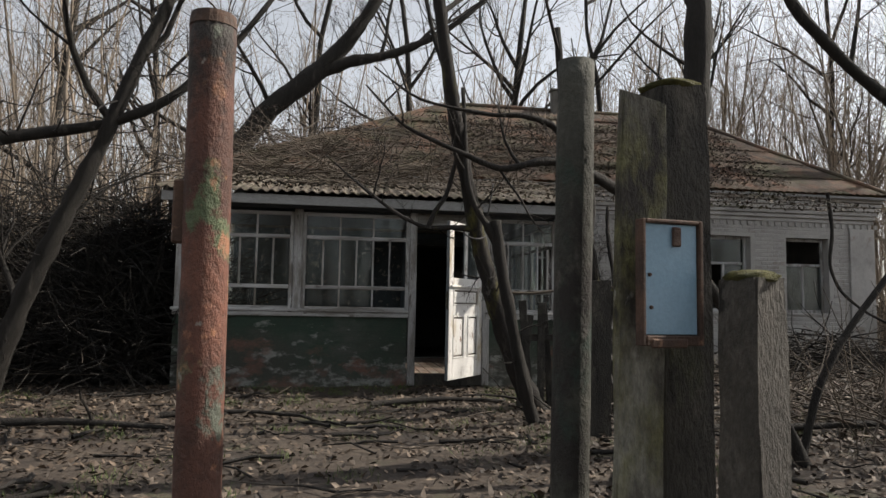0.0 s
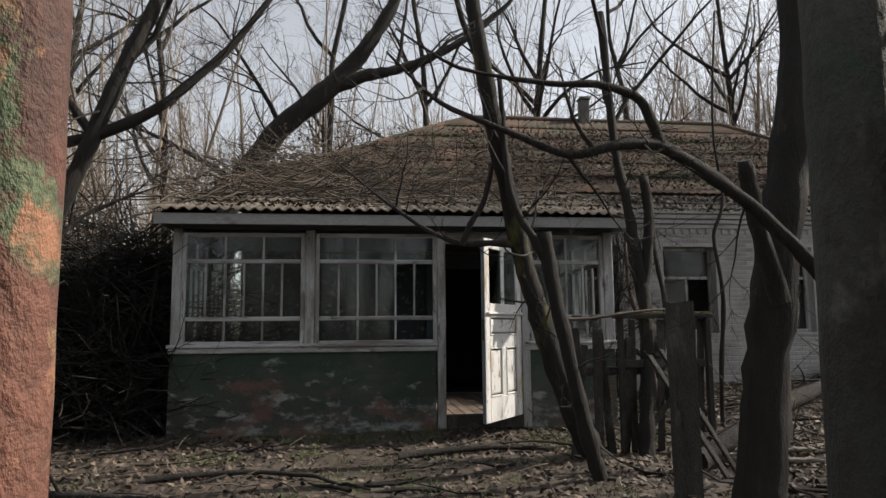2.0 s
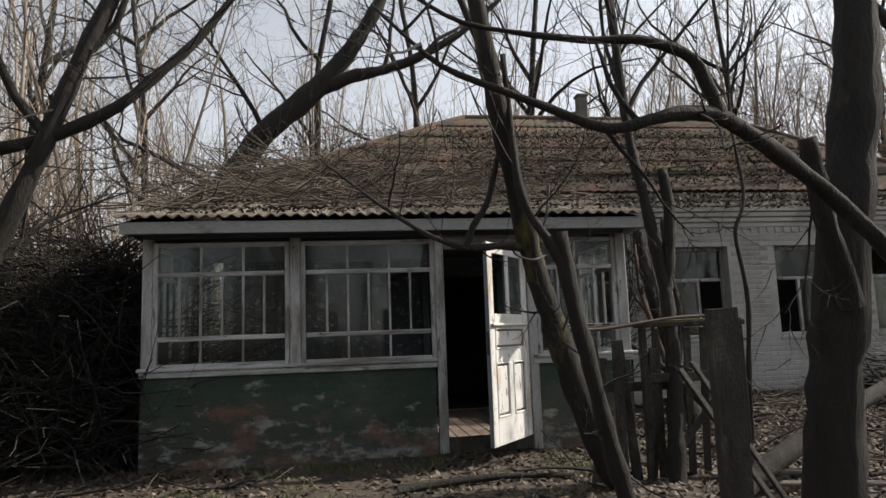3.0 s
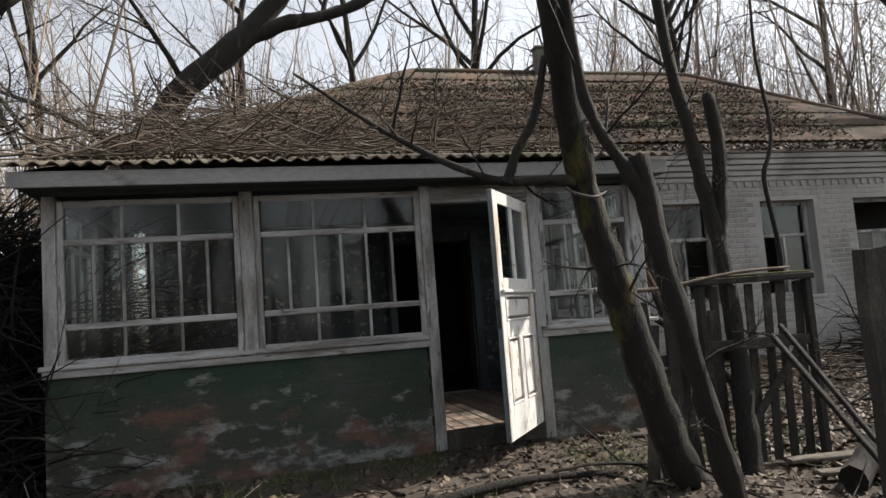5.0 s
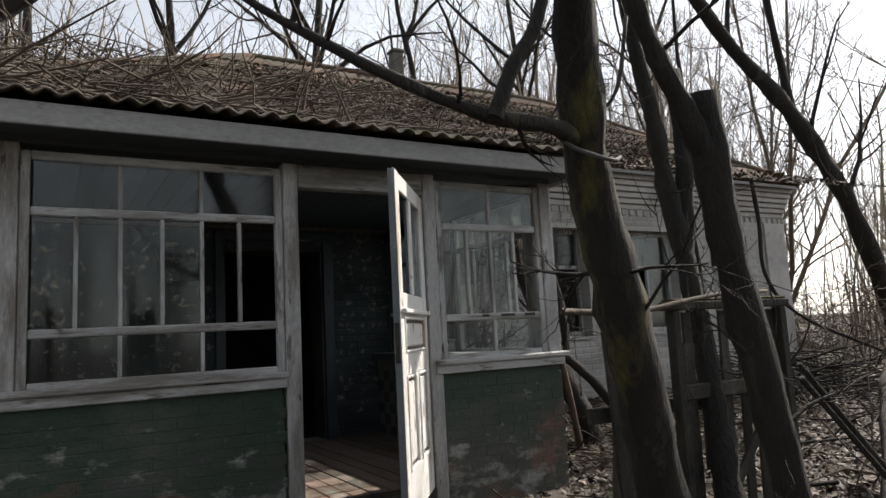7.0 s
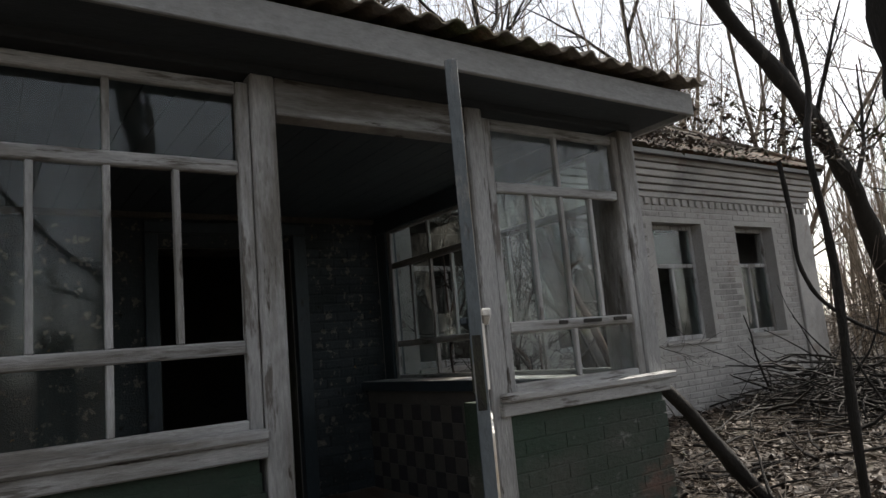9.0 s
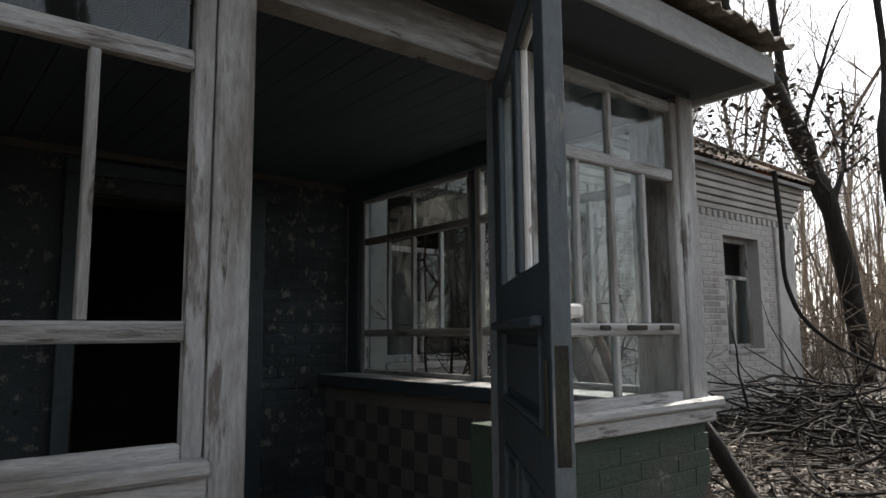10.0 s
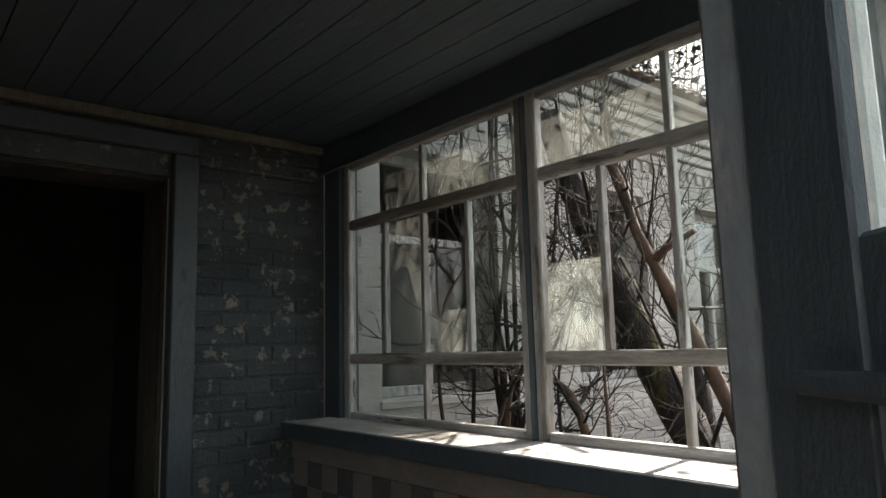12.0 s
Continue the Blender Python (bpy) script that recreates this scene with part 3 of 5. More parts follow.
# ---- veranda roof ----
def corrugated(name, x0, x1, p0, p1, rows, material, parent, wave=0.13, amp=0.018, x0t=None, x1t=None, seed=0, step=0.026):
    """Rows of wavy sheets from the line at p0 = (y, z) up to p1, between x0..x1 below and x0t..x1t above."""
    rng = np.random.default_rng(seed)
    x0t, x1t = x0 if x0t is None else x0t, x1 if x1t is None else x1t
    for r in range(rows):
        fa, fb = r / rows, min(1.0, (r + 1) / rows + 0.02)
        m = int((x1 - x0) / step)
        us = np.linspace(0, 1, m)
        top, allv = [], []
        for k, f in ((0, fa), (1, (fa + fb) / 2), (2, fb)):
            xs = (x0 + (x0t - x0) * f) * (1 - us) + (x1 + (x1t - x1) * f) * us
            sheet = np.floor(xs / 1.1)
            jag = 0.03 * np.sin(sheet * 12.9 + r * 3.1) + 0.008 * rng.normal(size=m) if k == 0 else 0
            y = p0[0] + (p1[0] - p0[0]) * f - np.abs(jag) * 0.6
            z = p0[1] + (p1[1] - p0[1]) * f + amp * np.sin(2 * np.pi * xs / wave) + 0.03 * (1 - k / 2) + 0.006 * np.sin(sheet * 7.7 + r)
            allv.append(np.stack([xs, y + 0 * xs, z], 1))
        up = np.concatenate(allv)
        lo = up - np.array([0, 0, 0.012])
        v = np.concatenate([up, lo])
        n3 = 3 * m
        q = []
        for k in (0, 1):
            i = np.arange(m - 1)
            a = k * m + i
            q += [np.stack([a, a + 1, a + m + 1, a + m], 1), np.stack([n3 + a, n3 + a + m, n3 + a + m + 1, n3 + a + 1], 1)]
        i = np.arange(m - 1)
        q.append(np.stack([i, n3 + i, n3 + i + 1, i + 1], 1))
        from_arrays(name, v, np.concatenate(q), material, parent)


vr = thing("veranda_roof", (0, 0, 0), "mossy corrugated sheet roof over the veranda, littered with twigs", "roof", kind="structure")
corrugated("roof_sheet", -1.52, 4.18, (8.42, 2.545), (11.55, 3.42), 3, SLATE, vr, seed=1)
block("fascia", -1.47, 4.12, 8.475, 8.50, 2.40, 2.525, EAVE, vr, 0.005)
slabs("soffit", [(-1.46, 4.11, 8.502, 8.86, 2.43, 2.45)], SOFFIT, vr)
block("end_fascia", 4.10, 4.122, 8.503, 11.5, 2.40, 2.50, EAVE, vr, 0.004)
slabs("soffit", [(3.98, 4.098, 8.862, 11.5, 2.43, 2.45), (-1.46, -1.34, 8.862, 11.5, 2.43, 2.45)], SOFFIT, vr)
bm = bmesh.new()
for x in (-1.44, 4.09):
    vs = [bm.verts.new(c) for c in ((x, 8.52, 2.46), (x, 11.6, 2.46), (x, 11.6, 3.38), (x, 8.52, 2.53))]
    bm.faces.new(vs)
bmesh.ops.solidify(bm, geom=bm.faces[:], thickness=0.02)
finish("gable_board", bm, EAVE, vr)


# ---- the house behind ----
WINX = ((4.25, 5.2), (6.0, 6.95), (7.77, 8.76), (9.52, 10.45))
WZ0, WZ1 = 1.09, 2.58


def house_shell():
    y0, y1, zt, zb = 11.70, 11.98, 3.40, -0.3
    edges = [HX0] + [e for w in ((2.0, 3.05),) + WINX for e in w] + [HX1]
    piers = [(edges[i], edges[i + 1]) for i in range(0, len(edges), 2)]
    boxes = [(a + 0.0, b, y0, y1, zb, zt) for a, b in piers]
    for a, b in WINX:
        boxes += [(a, b, y0, y1, zb, WZ0), (a, b, y0, y1, WZ1, zt)]
    boxes += [(2.0, 3.05, y0, y1, zb, FLOOR - 0.01), (2.0, 3.05, y0, y1, 2.2, zt)]
    tagged(slabs("wall_house_front", boxes, HOUSEJ, kind="structure"), "whitewashed brick house front", "wall")
    tagged(slabs("wall_house_side", [(HX1 - 0.28, HX1, y1 + 0.001, HY1, zb, zt)], HOUSEW, kind="structure"), "whitewashed brick gable side", "wall")
    tagged(slabs("wall_house_left", [(HX0, HX0 + 0.28, y1 + 0.001, HY1, zb, zt)], HOUSEW, kind="structure"), "whitewashed brick house side", "wall")
    tagged(slabs("wall_house_back", [(HX0 + 0.281, HX1 - 0.281, HY1 - 0.28, HY1, zb, zt)], HOUSEW, kind="structure"), "whitewashed brick back wall", "wall")
    tagged(slabs("floor_inside", [(HX0 + 0.281, HX1 - 0.281, y1 + 0.001, HY1 - 0.281, FLOOR - 0.1, FLOOR)], DARKWOOD, kind="structure"), "floor inside the house, coloured dark as unlit", "floor")
    tagged(slabs("ceiling_inside", [(HX0 + 0.281, HX1 - 0.281, y1 + 0.001, HY1 - 0.281, 2.95, 3.0)], BLACKIN, kind="structure"), "ceiling inside the house, coloured dark as unlit", "ceiling")
    # partitions nobody sees, added to keep daylight out of the room
    tagged(slabs("wall_inside", [(3.6, 3.75, y1 + 0.002, 14.6, FLOOR, 2.95), (0.6, 0.75, y1 + 0.002, 14.6, FLOOR, 2.95), (HX0 + 0.282, HX1 - 0.282, 14.601, 14.75, FLOOR, 2.95)], BLACKIN, kind="structure"), "added dark partition closing off the unlit room", "wall")
    # stepped brick cornice with dentils and a corner pilaster
    co = thing("cornice", (0, 0, 0), "stepped whitewashed brick cornice under the roof", "cornice", kind="structure")
    for i in range(6):
        z = 2.89 + i * 0.082
        block("course", 4.0, HX1 + 0.01 + 0.018 * (i + 1), 11.70 - 0.035 * (i + 1), 11.699, z, z + 0.073, HOUSEW, co, 0.008)
    for i in range(52):
        x = 4.02 + i * 0.146
        block("dentil", x, x + 0.07, 11.672, 11.699, 2.80, 2.885, HOUSEW, co, 0.004)
    for x in (10.90,):
        block("pilaster", x, HX1 + 0.03, 11.655, 11.699, 0.0, 2.795, HOUSEW, co, 0.008)


def house_window(k, a, b):
    w = thing("window_%d" % (8 + k), (a, 11.85, 0), "weathered window in the whitewashed wall with broken panes", "window", "house windows", "structure")
    L = b - a
    f = 0.06
    block("stile", 0.002, f, 0, 0.06, WZ0 + 0.002, WZ1 - 0.002, WHITE, w)
    block("stile", L - f, L - 0.002, 0, 0.06, WZ0 + 0.002, WZ1 - 0.002, WHITE, w)
    for z, h in ((WZ0 + 0.002, 0.06), (WZ1 - 0.062, 0.06), (2.02, 0.05)):
        block("rail", f + 0.001, L - f - 0.001, 0.002, 0.058, z, z + h, WHITE, w)
    block("mullion", L / 2 - 0.025, L / 2 + 0.025, 0.004, 0.056, WZ0 + 0.0635, 2.019, WHITE, w)
    block("sill", -0.02, L + 0.02, -0.18, -0.151, WZ0 - 0.05, WZ0 - 0.002, HOUSEW, w)
    panes = [(f, L / 2 - 0.025, WZ0 + 0.0635, 2.019), (L / 2 + 0.025, L - f, WZ0 + 0.0635, 2.019), (f, L - f, 2.071, WZ1 - 0.0635)]
    for i, (p, q, u, v) in enumerate(panes):
        if (i + k) % 3 != 2:
            block("pane", p + 0.002, q - 0.002, 0.028, 0.031, u + 0.001, v - 0.001, PANE_CLEAN if i else PANE_DIRTY, w, 0)


house_shell()
for k, (a, b) in enumerate(WINX):
    house_window(k, a, b)

hr = thing("house_roof", (0, 0, 0), "brown moss-grown hipped sheet roof of the house", "roof", kind="structure")
RX0, RX1, RY, RZ = 3.3, 9.3, 15.4, 5.95
corrugated("roof_sheet", HX0 - 0.35, HX1 + 0.16, (11.36, 3.42), (RY, RZ), 6, ROOFH, hr, 0.15, 0.014, RX0, RX1, 2, 0.05)
bm = bmesh.new()
pl = [bm.verts.new(c) for c in ((HX0 - 0.35, 11.4, 3.42), (HX1 + 0.16, 11.4, 3.42), (HX1 + 0.16, 19.45, 3.42), (HX0 - 0.35, 19.45, 3.42), (RX0, RY, RZ), (RX1, RY, RZ))]
for f in ((1, 2, 5), (2, 3, 4, 5), (3, 0, 4)):
    bm.faces.new([pl[i] for i in f])
bmesh.ops.solidify(bm, geom=bm.faces[:], thickness=0.05)
finish("roof_slope", bm, ROOFH, hr)
slabs("eaves_board", [(HX0 - 0.3, HX1 + 0.12, 11.40, 11.44, 3.36, 3.41), (HX0 - 0.3, HX1 + 0.12, 11.45, 19.4, 3.395, 3.41)], EAVE, hr)
for i, (p, q) in enumerate((((RX0, RY, RZ), (RX1, RY, RZ)), ((RX1, RY, RZ), (HX1 + 0.16, 11.38, 3.44)), ((RX0, RY, RZ), (HX0 - 0.35, 11.38, 3.44)))):
    v, qd = tube([np.array(p) + (np.array(q) - np.array(p)) * f + np.array([0, 0, 0.01 * math.sin(9 * f)]) for f in np.linspace(0, 1, 12)], [0.07] * 12, 8)
    from_arrays("ridge_cap", v, qd, ROOFH, hr)
ch = thing("chimney", (5.93, 15.3, 5.8), "short weathered chimney on the roof ridge", "chimney")
block("shaft", -0.11, 0.11, -0.11, 0.11, -0.35, 0.60, CONCRETE, ch, 0.02)
block("cap", -0.135, 0.135, -0.135, 0.135, 0.601, 0.66, CONCRETE, ch, 0.015)


# ---- gate posts ----
def post_round(name, base, top, r0, r1, material, label, seed, extra=None):
    rng = np.random.default_rng(seed)
    t = thing(name, (base[0], base[1], base[2]), label, "post", "gate posts")
    pts = [np.array((0, 0, -0.25)) + (np.array(top) - np.array(base) - np.array((0, 0, -0.25))) * f for f in np.linspace(0, 1, 6)]
    v, q = knobbly(pts, r0, r1, rng, 18, 6, 0.018)
    from_arrays("shaft", v, q, material, t)
    return t


g = post_round("gate_post", (0.475, 1.33, gz(0.475, 1.33)), (0.45, 1.33, 1.90), 0.061, 0.061, RUST, "rusty steel gate post with flaking green paint", 1)
bm = bmesh.new()
bmesh.ops.create_cone(bm, cap_ends=True, segments=20, radius1=0.064, radius2=0.06, depth=0.035, matrix=pose(-0.025, 0, 1.90 - gz(0.475, 1.33)))
finish("cap", bm, BOXRUST, g, "rusty welded cap")
block("hinge_lug", -0.105, -0.06, -0.02, 0.02, 1.45, 1.62, BOXRUST, g, 0.005, "rusty hinge lug")
g = post_round("gate_post", (1.53, 1.53, gz(1.53, 1.53)), (1.56, 1.53, 1.94), 0.062, 0.06, GREENPOST, "round gate post with flaking green paint", 2)


def plank_post(name, at, w, d, h, material, label, turn=0, moss=False, seed=0, slant=0.0, lean=0.0):
    rng = random.Random(seed)
    t = thing(name, (at[0], at[1], gz(at[0], at[1])), label, "post", "gate posts", turn=turn)
    bm = bmesh.new()
    n = 9
    rings = []
    for i in range(n + 1):
        z = -0.25 + (h + 0.25) * i / n
        k = 1 + rng.uniform(-0.02, 0.02)
        off = lean * z
        c = []
        for sx, sy in ((-1, -1), (1, -1), (1, 1), (-1, 1)):
            c.append(bm.verts.new((off + sx * w / 2 * k + rng.uniform(-0.003, 0.003), sy * d / 2 * k, z + (slant * sx if i == n else 0) + (rng.uniform(-0.015, 0.015) if i == n else 0))))
        rings.append(c)
    for a, b in zip(rings, rings[1:]):
        for i in range(4):
            bm.faces.new((a[i], a[(i + 1) % 4], b[(i + 1) % 4], b[i]))
    bm.faces.new(rings[-1]), bm.faces.new(rings[0][::-1])
    bmesh.ops.bevel(bm, geom=[e for e in bm.edges if abs((e.verts[0].co - e.verts[1].co).z) > 0.05], offset=0.008, segments=2, affect="EDGES")
    finish("shaft", bm, material, t)
    if moss:
        bm = bmesh.new()
        bmesh.ops.create_icosphere(bm, subdivisions=3, radius=1.0)
        for v in bm.verts:
            k = 1 + 0.25 * noise.noise(v.co * 4 + Vector((seed, 0, 0)))
            v.co = Vector((v.co.x * w * 0.56 * k + lean * h, v.co.y * d * 0.56 * k, h + 0.004 + v.co.z * 0.024 * k))
        finish("moss_cushion", bm, MOSS, t, "yellow-green moss on the top", True)
    return t


plank_post("gate_board", (1.645, 1.30), 0.145, 0.035, 1.95, LICHENWOOD, "tall lichened board nailed to the gate post", 6, False, 3, -0.02, 0.02)
plank_post("gate_post", (1.85, 1.42), 0.165, 0.15, 2.02, DARKWOOD, "thick dark wooden gate post with a mossy top", 6, True, 4, 0, -0.01)
plank_post("gate_post", (1.937, 1.17), 0.132, 0.125, 1.425, POSTWOOD, "short grey square post with a mossy top", 22, True, 5)


def letter_box():
    t = thing("meter_box", (1.728, 1.216, 1.214), "shallow rusty steel box with a pale blue front", "box", turn=9)
    w, h = 0.195, 0.35
    slabs("case", [(-w / 2, w / 2, 0.012, 0.03, -h / 2, h / 2)], BOXRUST, t)
    block("front", -w / 2 + 0.012, w / 2 - 0.012, 0.004, 0.0115, -h / 2 + 0.03, h / 2 - 0.012, BOXBLUE, t, 0.002, "pale blue enamelled front")
    for a in ((-w / 2 - 0.002, -w / 2 + 0.01, -h / 2, h / 2), (w / 2 - 0.01, w / 2 + 0.002, -h / 2, h / 2), (-w / 2 + 0.0105, w / 2 - 0.0105, h / 2 - 0.011, h / 2), (-w / 2 + 0.0105, w / 2 - 0.0105, -h / 2, -h / 2 + 0.028)):
        block("rim", a[0], a[1], -0.008, 0.0118, a[2], a[3], BOXRUST, t, 0.003)
    block("bottom_flap", -w / 2 + 0.02, w / 2 - 0.06, -0.02, -0.0085, -h / 2 - 0.005, -h / 2 + 0.02, BOXRUST, t, 0.004, "bent rusty flap")
    block("hasp", 0.0, 0.03, -0.006, 0.0035, h / 2 - 0.075, h / 2 - 0.02, BOXRUST, t, 0.004, "rusty hasp")
    for x, z in ((-0.07, 0.02), (-0.065, -0.07)):
        bm = bmesh.new()
        bmesh.ops.create_cone(bm, cap_ends=True, segments=10, radius1=0.006, radius2=0.004, depth=0.006, matrix=pose(x, 0.001, z, 90, 0, 0))
        finish("bolt", bm, BOXRUST, t)


letter_box()


# ---- trees that stand near ----
def near_tree(trunks, label, material, seed, limbs=(), twigs=(), name="tree", cat="tree", lift=0.2, wild=0.4, kids=(4, 7)):
    """trunks: (points, r0, r1). limbs: (start, direction, length, radius, depth). twigs: (trunk index, from, to, count, length)."""
    rng = np.random.default_rng(seed)
    base = Vector(trunks[0][0][0])
    t = thing(name, base, label, cat)
    off = np.array(base)
    for pts, r0, r1 in trunks:
        v, q = knobbly(np.array(pts) - off, r0, r1, rng)
        from_arrays("trunk", v, q, material, t)
    out = []
    for s, d, L, r, dep in limbs:
        limb(rng, np.array(s) - off, np.array(d) / np.linalg.norm(d), L, r, dep, out, lift, wild, kids)
    for k, f0, f1, cnt, L in twigs:
        pts = np.array(trunks[k][0]) - off
        for _ in range(cnt):
            f = rng.uniform(f0, f1) * (len(pts) - 1)
            i = min(len(pts) - 2, int(f))
            p = pts[i] + (pts[i + 1] - pts[i]) * (f - i)
            d = rng.normal(0, 1, 3) + np.array([0, 0, 0.5])
            limb(rng, p, d / np.linalg.norm(d), L * rng.uniform(0.5, 1.2), rng.uniform(0.006, 0.014), 2, out, lift, wild, (3, 6))
    if out:
        v, q = skins(out)
        tagged(from_arrays("crown", v, q, BARK, t), "bare crooked branches", kind="stuff")
    return t


near_tree([([(3.16, 6.93, -0.25), (3.07, 6.9, -0.07), (2.8, 6.74, 0.3), (2.58, 6.58, 0.8), (2.4, 6.49, 1.3), (2.25, 6.46, 1.8), (2.12, 6.34, 2.3), (1.93, 6.02, 2.8), (1.8, 5.88, 3.4), (1.6, 5.85, 4.8), (1.5, 6.0, 6.4)], 0.125, 0.055),
           ([(2.22, 6.45, 1.92), (2.0, 6.32, 1.93), (1.65, 6.25, 1.90), (1.38, 6.4, 2.05), (1.05, 6.68, 2.34), (0.62, 6.95, 2.75)], 0.034, 0.009),
           ([(1.68, 6.25, 1.90), (1.74, 6.23, 2.07), (1.86, 6.22, 2.24), (1.95, 6.22, 2.6)], 0.03, 0.02)],
          "dark leaning tree with moss at its foot", MOSSBARK, 11, [((1.9, 6.05, 3.1), (-0.6, 0.4, 1), 2.6, 0.035, 3), ((1.7, 5.95, 4.0), (0.7, 0.5, 1), 2.5, 0.03, 3), ((1.6, 5.9, 4.8), (-0.5, 0.3, 1), 2.4, 0.03, 3)], [(1, 0.2, 1.0, 6, 0.6), (0, 0.35, 0.6, 5, 0.7)])
near_tree([([(2.80, 5.98, -0.2), (2.72, 5.98, 0.0), (2.58, 5.95, 0.5), (2.48, 5.96, 1.0), (2.38, 5.98, 1.5), (2.315, 5.96, 1.97)], 0.07, 0.052),
           ([(2.33, 5.97, 1.74), (2.23, 5.97, 1.92), (2.10, 5.97, 2.11), (2.02, 5.97, 2.35), (1.97, 6.0, 3.3)], 0.042, 0.022)],
          "slender dark tree with a sawn stem", BARK, 12, [((1.98, 6.0, 2.9), (-0.2, 0.1, 1), 2.2, 0.022, 3)], [(0, 0.4, 0.95, 3, 0.5), (1, 0.4, 1, 4, 0.7)])
near_tree([([(3.50, 6.9, -0.2), (3.55, 6.99, 0.2), (3.62, 7.08, 0.65), (3.68, 7.19, 1.15), (3.71, 7.27, 1.6), (3.65, 7.32, 2.05), (3.58, 7.31, 2.5), (3.48, 7.33, 3.0), (3.4, 7.4, 4.6)], 0.08, 0.04),
           ([(3.70, 7.27, 1.6), (3.76, 7.28, 1.9), (3.81, 7.28, 2.35), (3.755, 7.28, 2.76)], 0.06, 0.05)],
          "rough-barked forked tree with one sawn stem", BARK, 13, [((3.46, 7.35, 3.3), (0.5, 0.2, 1), 2.4, 0.028, 3), ((3.41, 7.39, 4.3), (-0.3, -0.3, 1), 2.0, 0.025, 3)], [(0, 0.3, 1, 6, 0.7)])
near_tree([([(3.38, 4.9, -0.2), (3.42, 4.88, 0.3), (3.46, 4.82, 0.9), (3.52, 4.75, 1.6), (3.65, 4.72, 2.3), (3.76, 4.7, 3.0), (3.85, 4.8, 4.2), (4.0, 5.0, 6.5)], 0.165, 0.10),
           ([(4.5, 4.45, -0.1), (3.95, 4.32, 0.85), (3.44, 4.22, 1.51), (3.0, 4.15, 1.89), (2.35, 3.85, 2.13), (2.12, 3.8, 2.11), (1.85, 3.8, 2.03), (1.55, 3.8, 2.15), (1.2, 3.85, 2.3), (0.95, 3.95, 2.6)], 0.055, 0.006),
           ([(2.35, 3.85, 2.13), (2.24, 3.82, 2.36), (2.0, 3.8, 2.42), (1.78, 3.8, 2.4), (1.3, 3.9, 2.5), (1.0, 4.0, 2.75)], 0.03, 0.005),
           ([(3.45, 4.62, 1.35), (3.25, 4.5, 1.85), (3.15, 4.42, 2.2)], 0.06, 0.048)],
          "thick dark tree with a broken limb reaching over the path", BARK, 14, [((3.82, 4.75, 3.6), (-0.6, 0.5, 1), 3, 0.05, 3), ((3.9, 4.9, 5.2), (0.7, 0.2, 1), 3, 0.05, 3)], [(1, 0.3, 1.0, 8, 0.6)])
near_tree([([(-3.1, 14.9, -0.1), (-2.7, 15.1, 1.6), (-2.3, 15.3, 3.2), (-1.8, 15.4, 4.35), (-0.9, 15.4, 5.62), (0.2, 15.4, 6.58), (0.95, 15.4, 7.5), (1.55, 15.4, 8.5), (2.0, 15.5, 10.0)], 0.34, 0.12),
           ([(0.1, 15.4, 6.5), (0.9, 15.4, 6.85), (1.6, 15.4, 7.0), (2.36, 15.4, 7.3), (3.3, 15.5, 7.9), (4.3, 15.6, 8.8), (5.0, 15.6, 10.0)], 0.16, 0.03)],
          "dark forked tree leaning over the veranda roof", BARK, 15, [((1.2, 15.4, 8.0), (0.5, 0.2, 1), 3.5, 0.07, 3), ((1.6, 15.4, 7.0), (0.1, -0.3, 1), 3, 0.05, 3), ((2.5, 15.4, 7.4), (0.6, 0.1, 0.7), 3, 0.05, 3), ((-1.8, 15.4, 4.35), (-0.8, -0.3, 0.8), 3.5, 0.07, 3), ((-0.9, 15.4, 5.6), (-0.3, -0.3, 1), 3.0, 0.06, 3)], [(0, 0.35, 1, 20, 1.5), (1, 0.1, 1, 18, 1.4)])
near_tree([([(-3.1, 7.85, -0.15), (-2.8, 7.85, 1.0), (-2.44, 7.8, 1.85), (-2.11, 7.8, 2.64), (-1.9, 7.8, 3.2), (-1.6, 7.8, 4.04), (-1.31, 7.8, 4.7), (-1.0, 7.9, 6.2)], 0.12, 0.06),
           ([(-5.0, 7.5, 2.5), (-4.0, 7.7, 2.7), (-3.1, 7.8, 2.93), (-1.95, 7.8, 3.16), (-1.3, 7.8, 3.47), (-0.6, 7.9, 4.2), (0.0, 8.1, 5.2), (0.3, 8.3, 6.3)], 0.10, 0.015),
           ([(-5.2, 7.4, -0.1), (-5.1, 7.45, 1.3), (-5.0, 7.5, 2.55), (-5.1, 7.6, 4.2)], 0.14, 0.09)],
          "dark spreading tree with a low level limb", BARK, 16, [((-1.9, 7.8, 3.2), (-0.6, -0.2, 0.9), 2.6, 0.05, 3), ((-3.6, 7.7, 2.8), (0.1, 0.1, 1), 2.4, 0.035, 3), ((-1.6, 7.8, 4.0), (0.7, 0.2, 0.9), 2.4, 0.04, 3), ((-2.4, 7.8, 1.85), (0.4, 0.4, 0.9), 1.6, 0.03, 3), ((-2.8, 7.85, 1.0), (-0.5, 0.3, 0.7), 2.2, 0.04, 3), ((-5.0, 7.6, 3.4), (0.4, 0.2, 1.0), 2.6, 0.05, 3)], [(0, 0.2, 1, 22, 1.2), (1, 0, 1, 26, 1.2)])
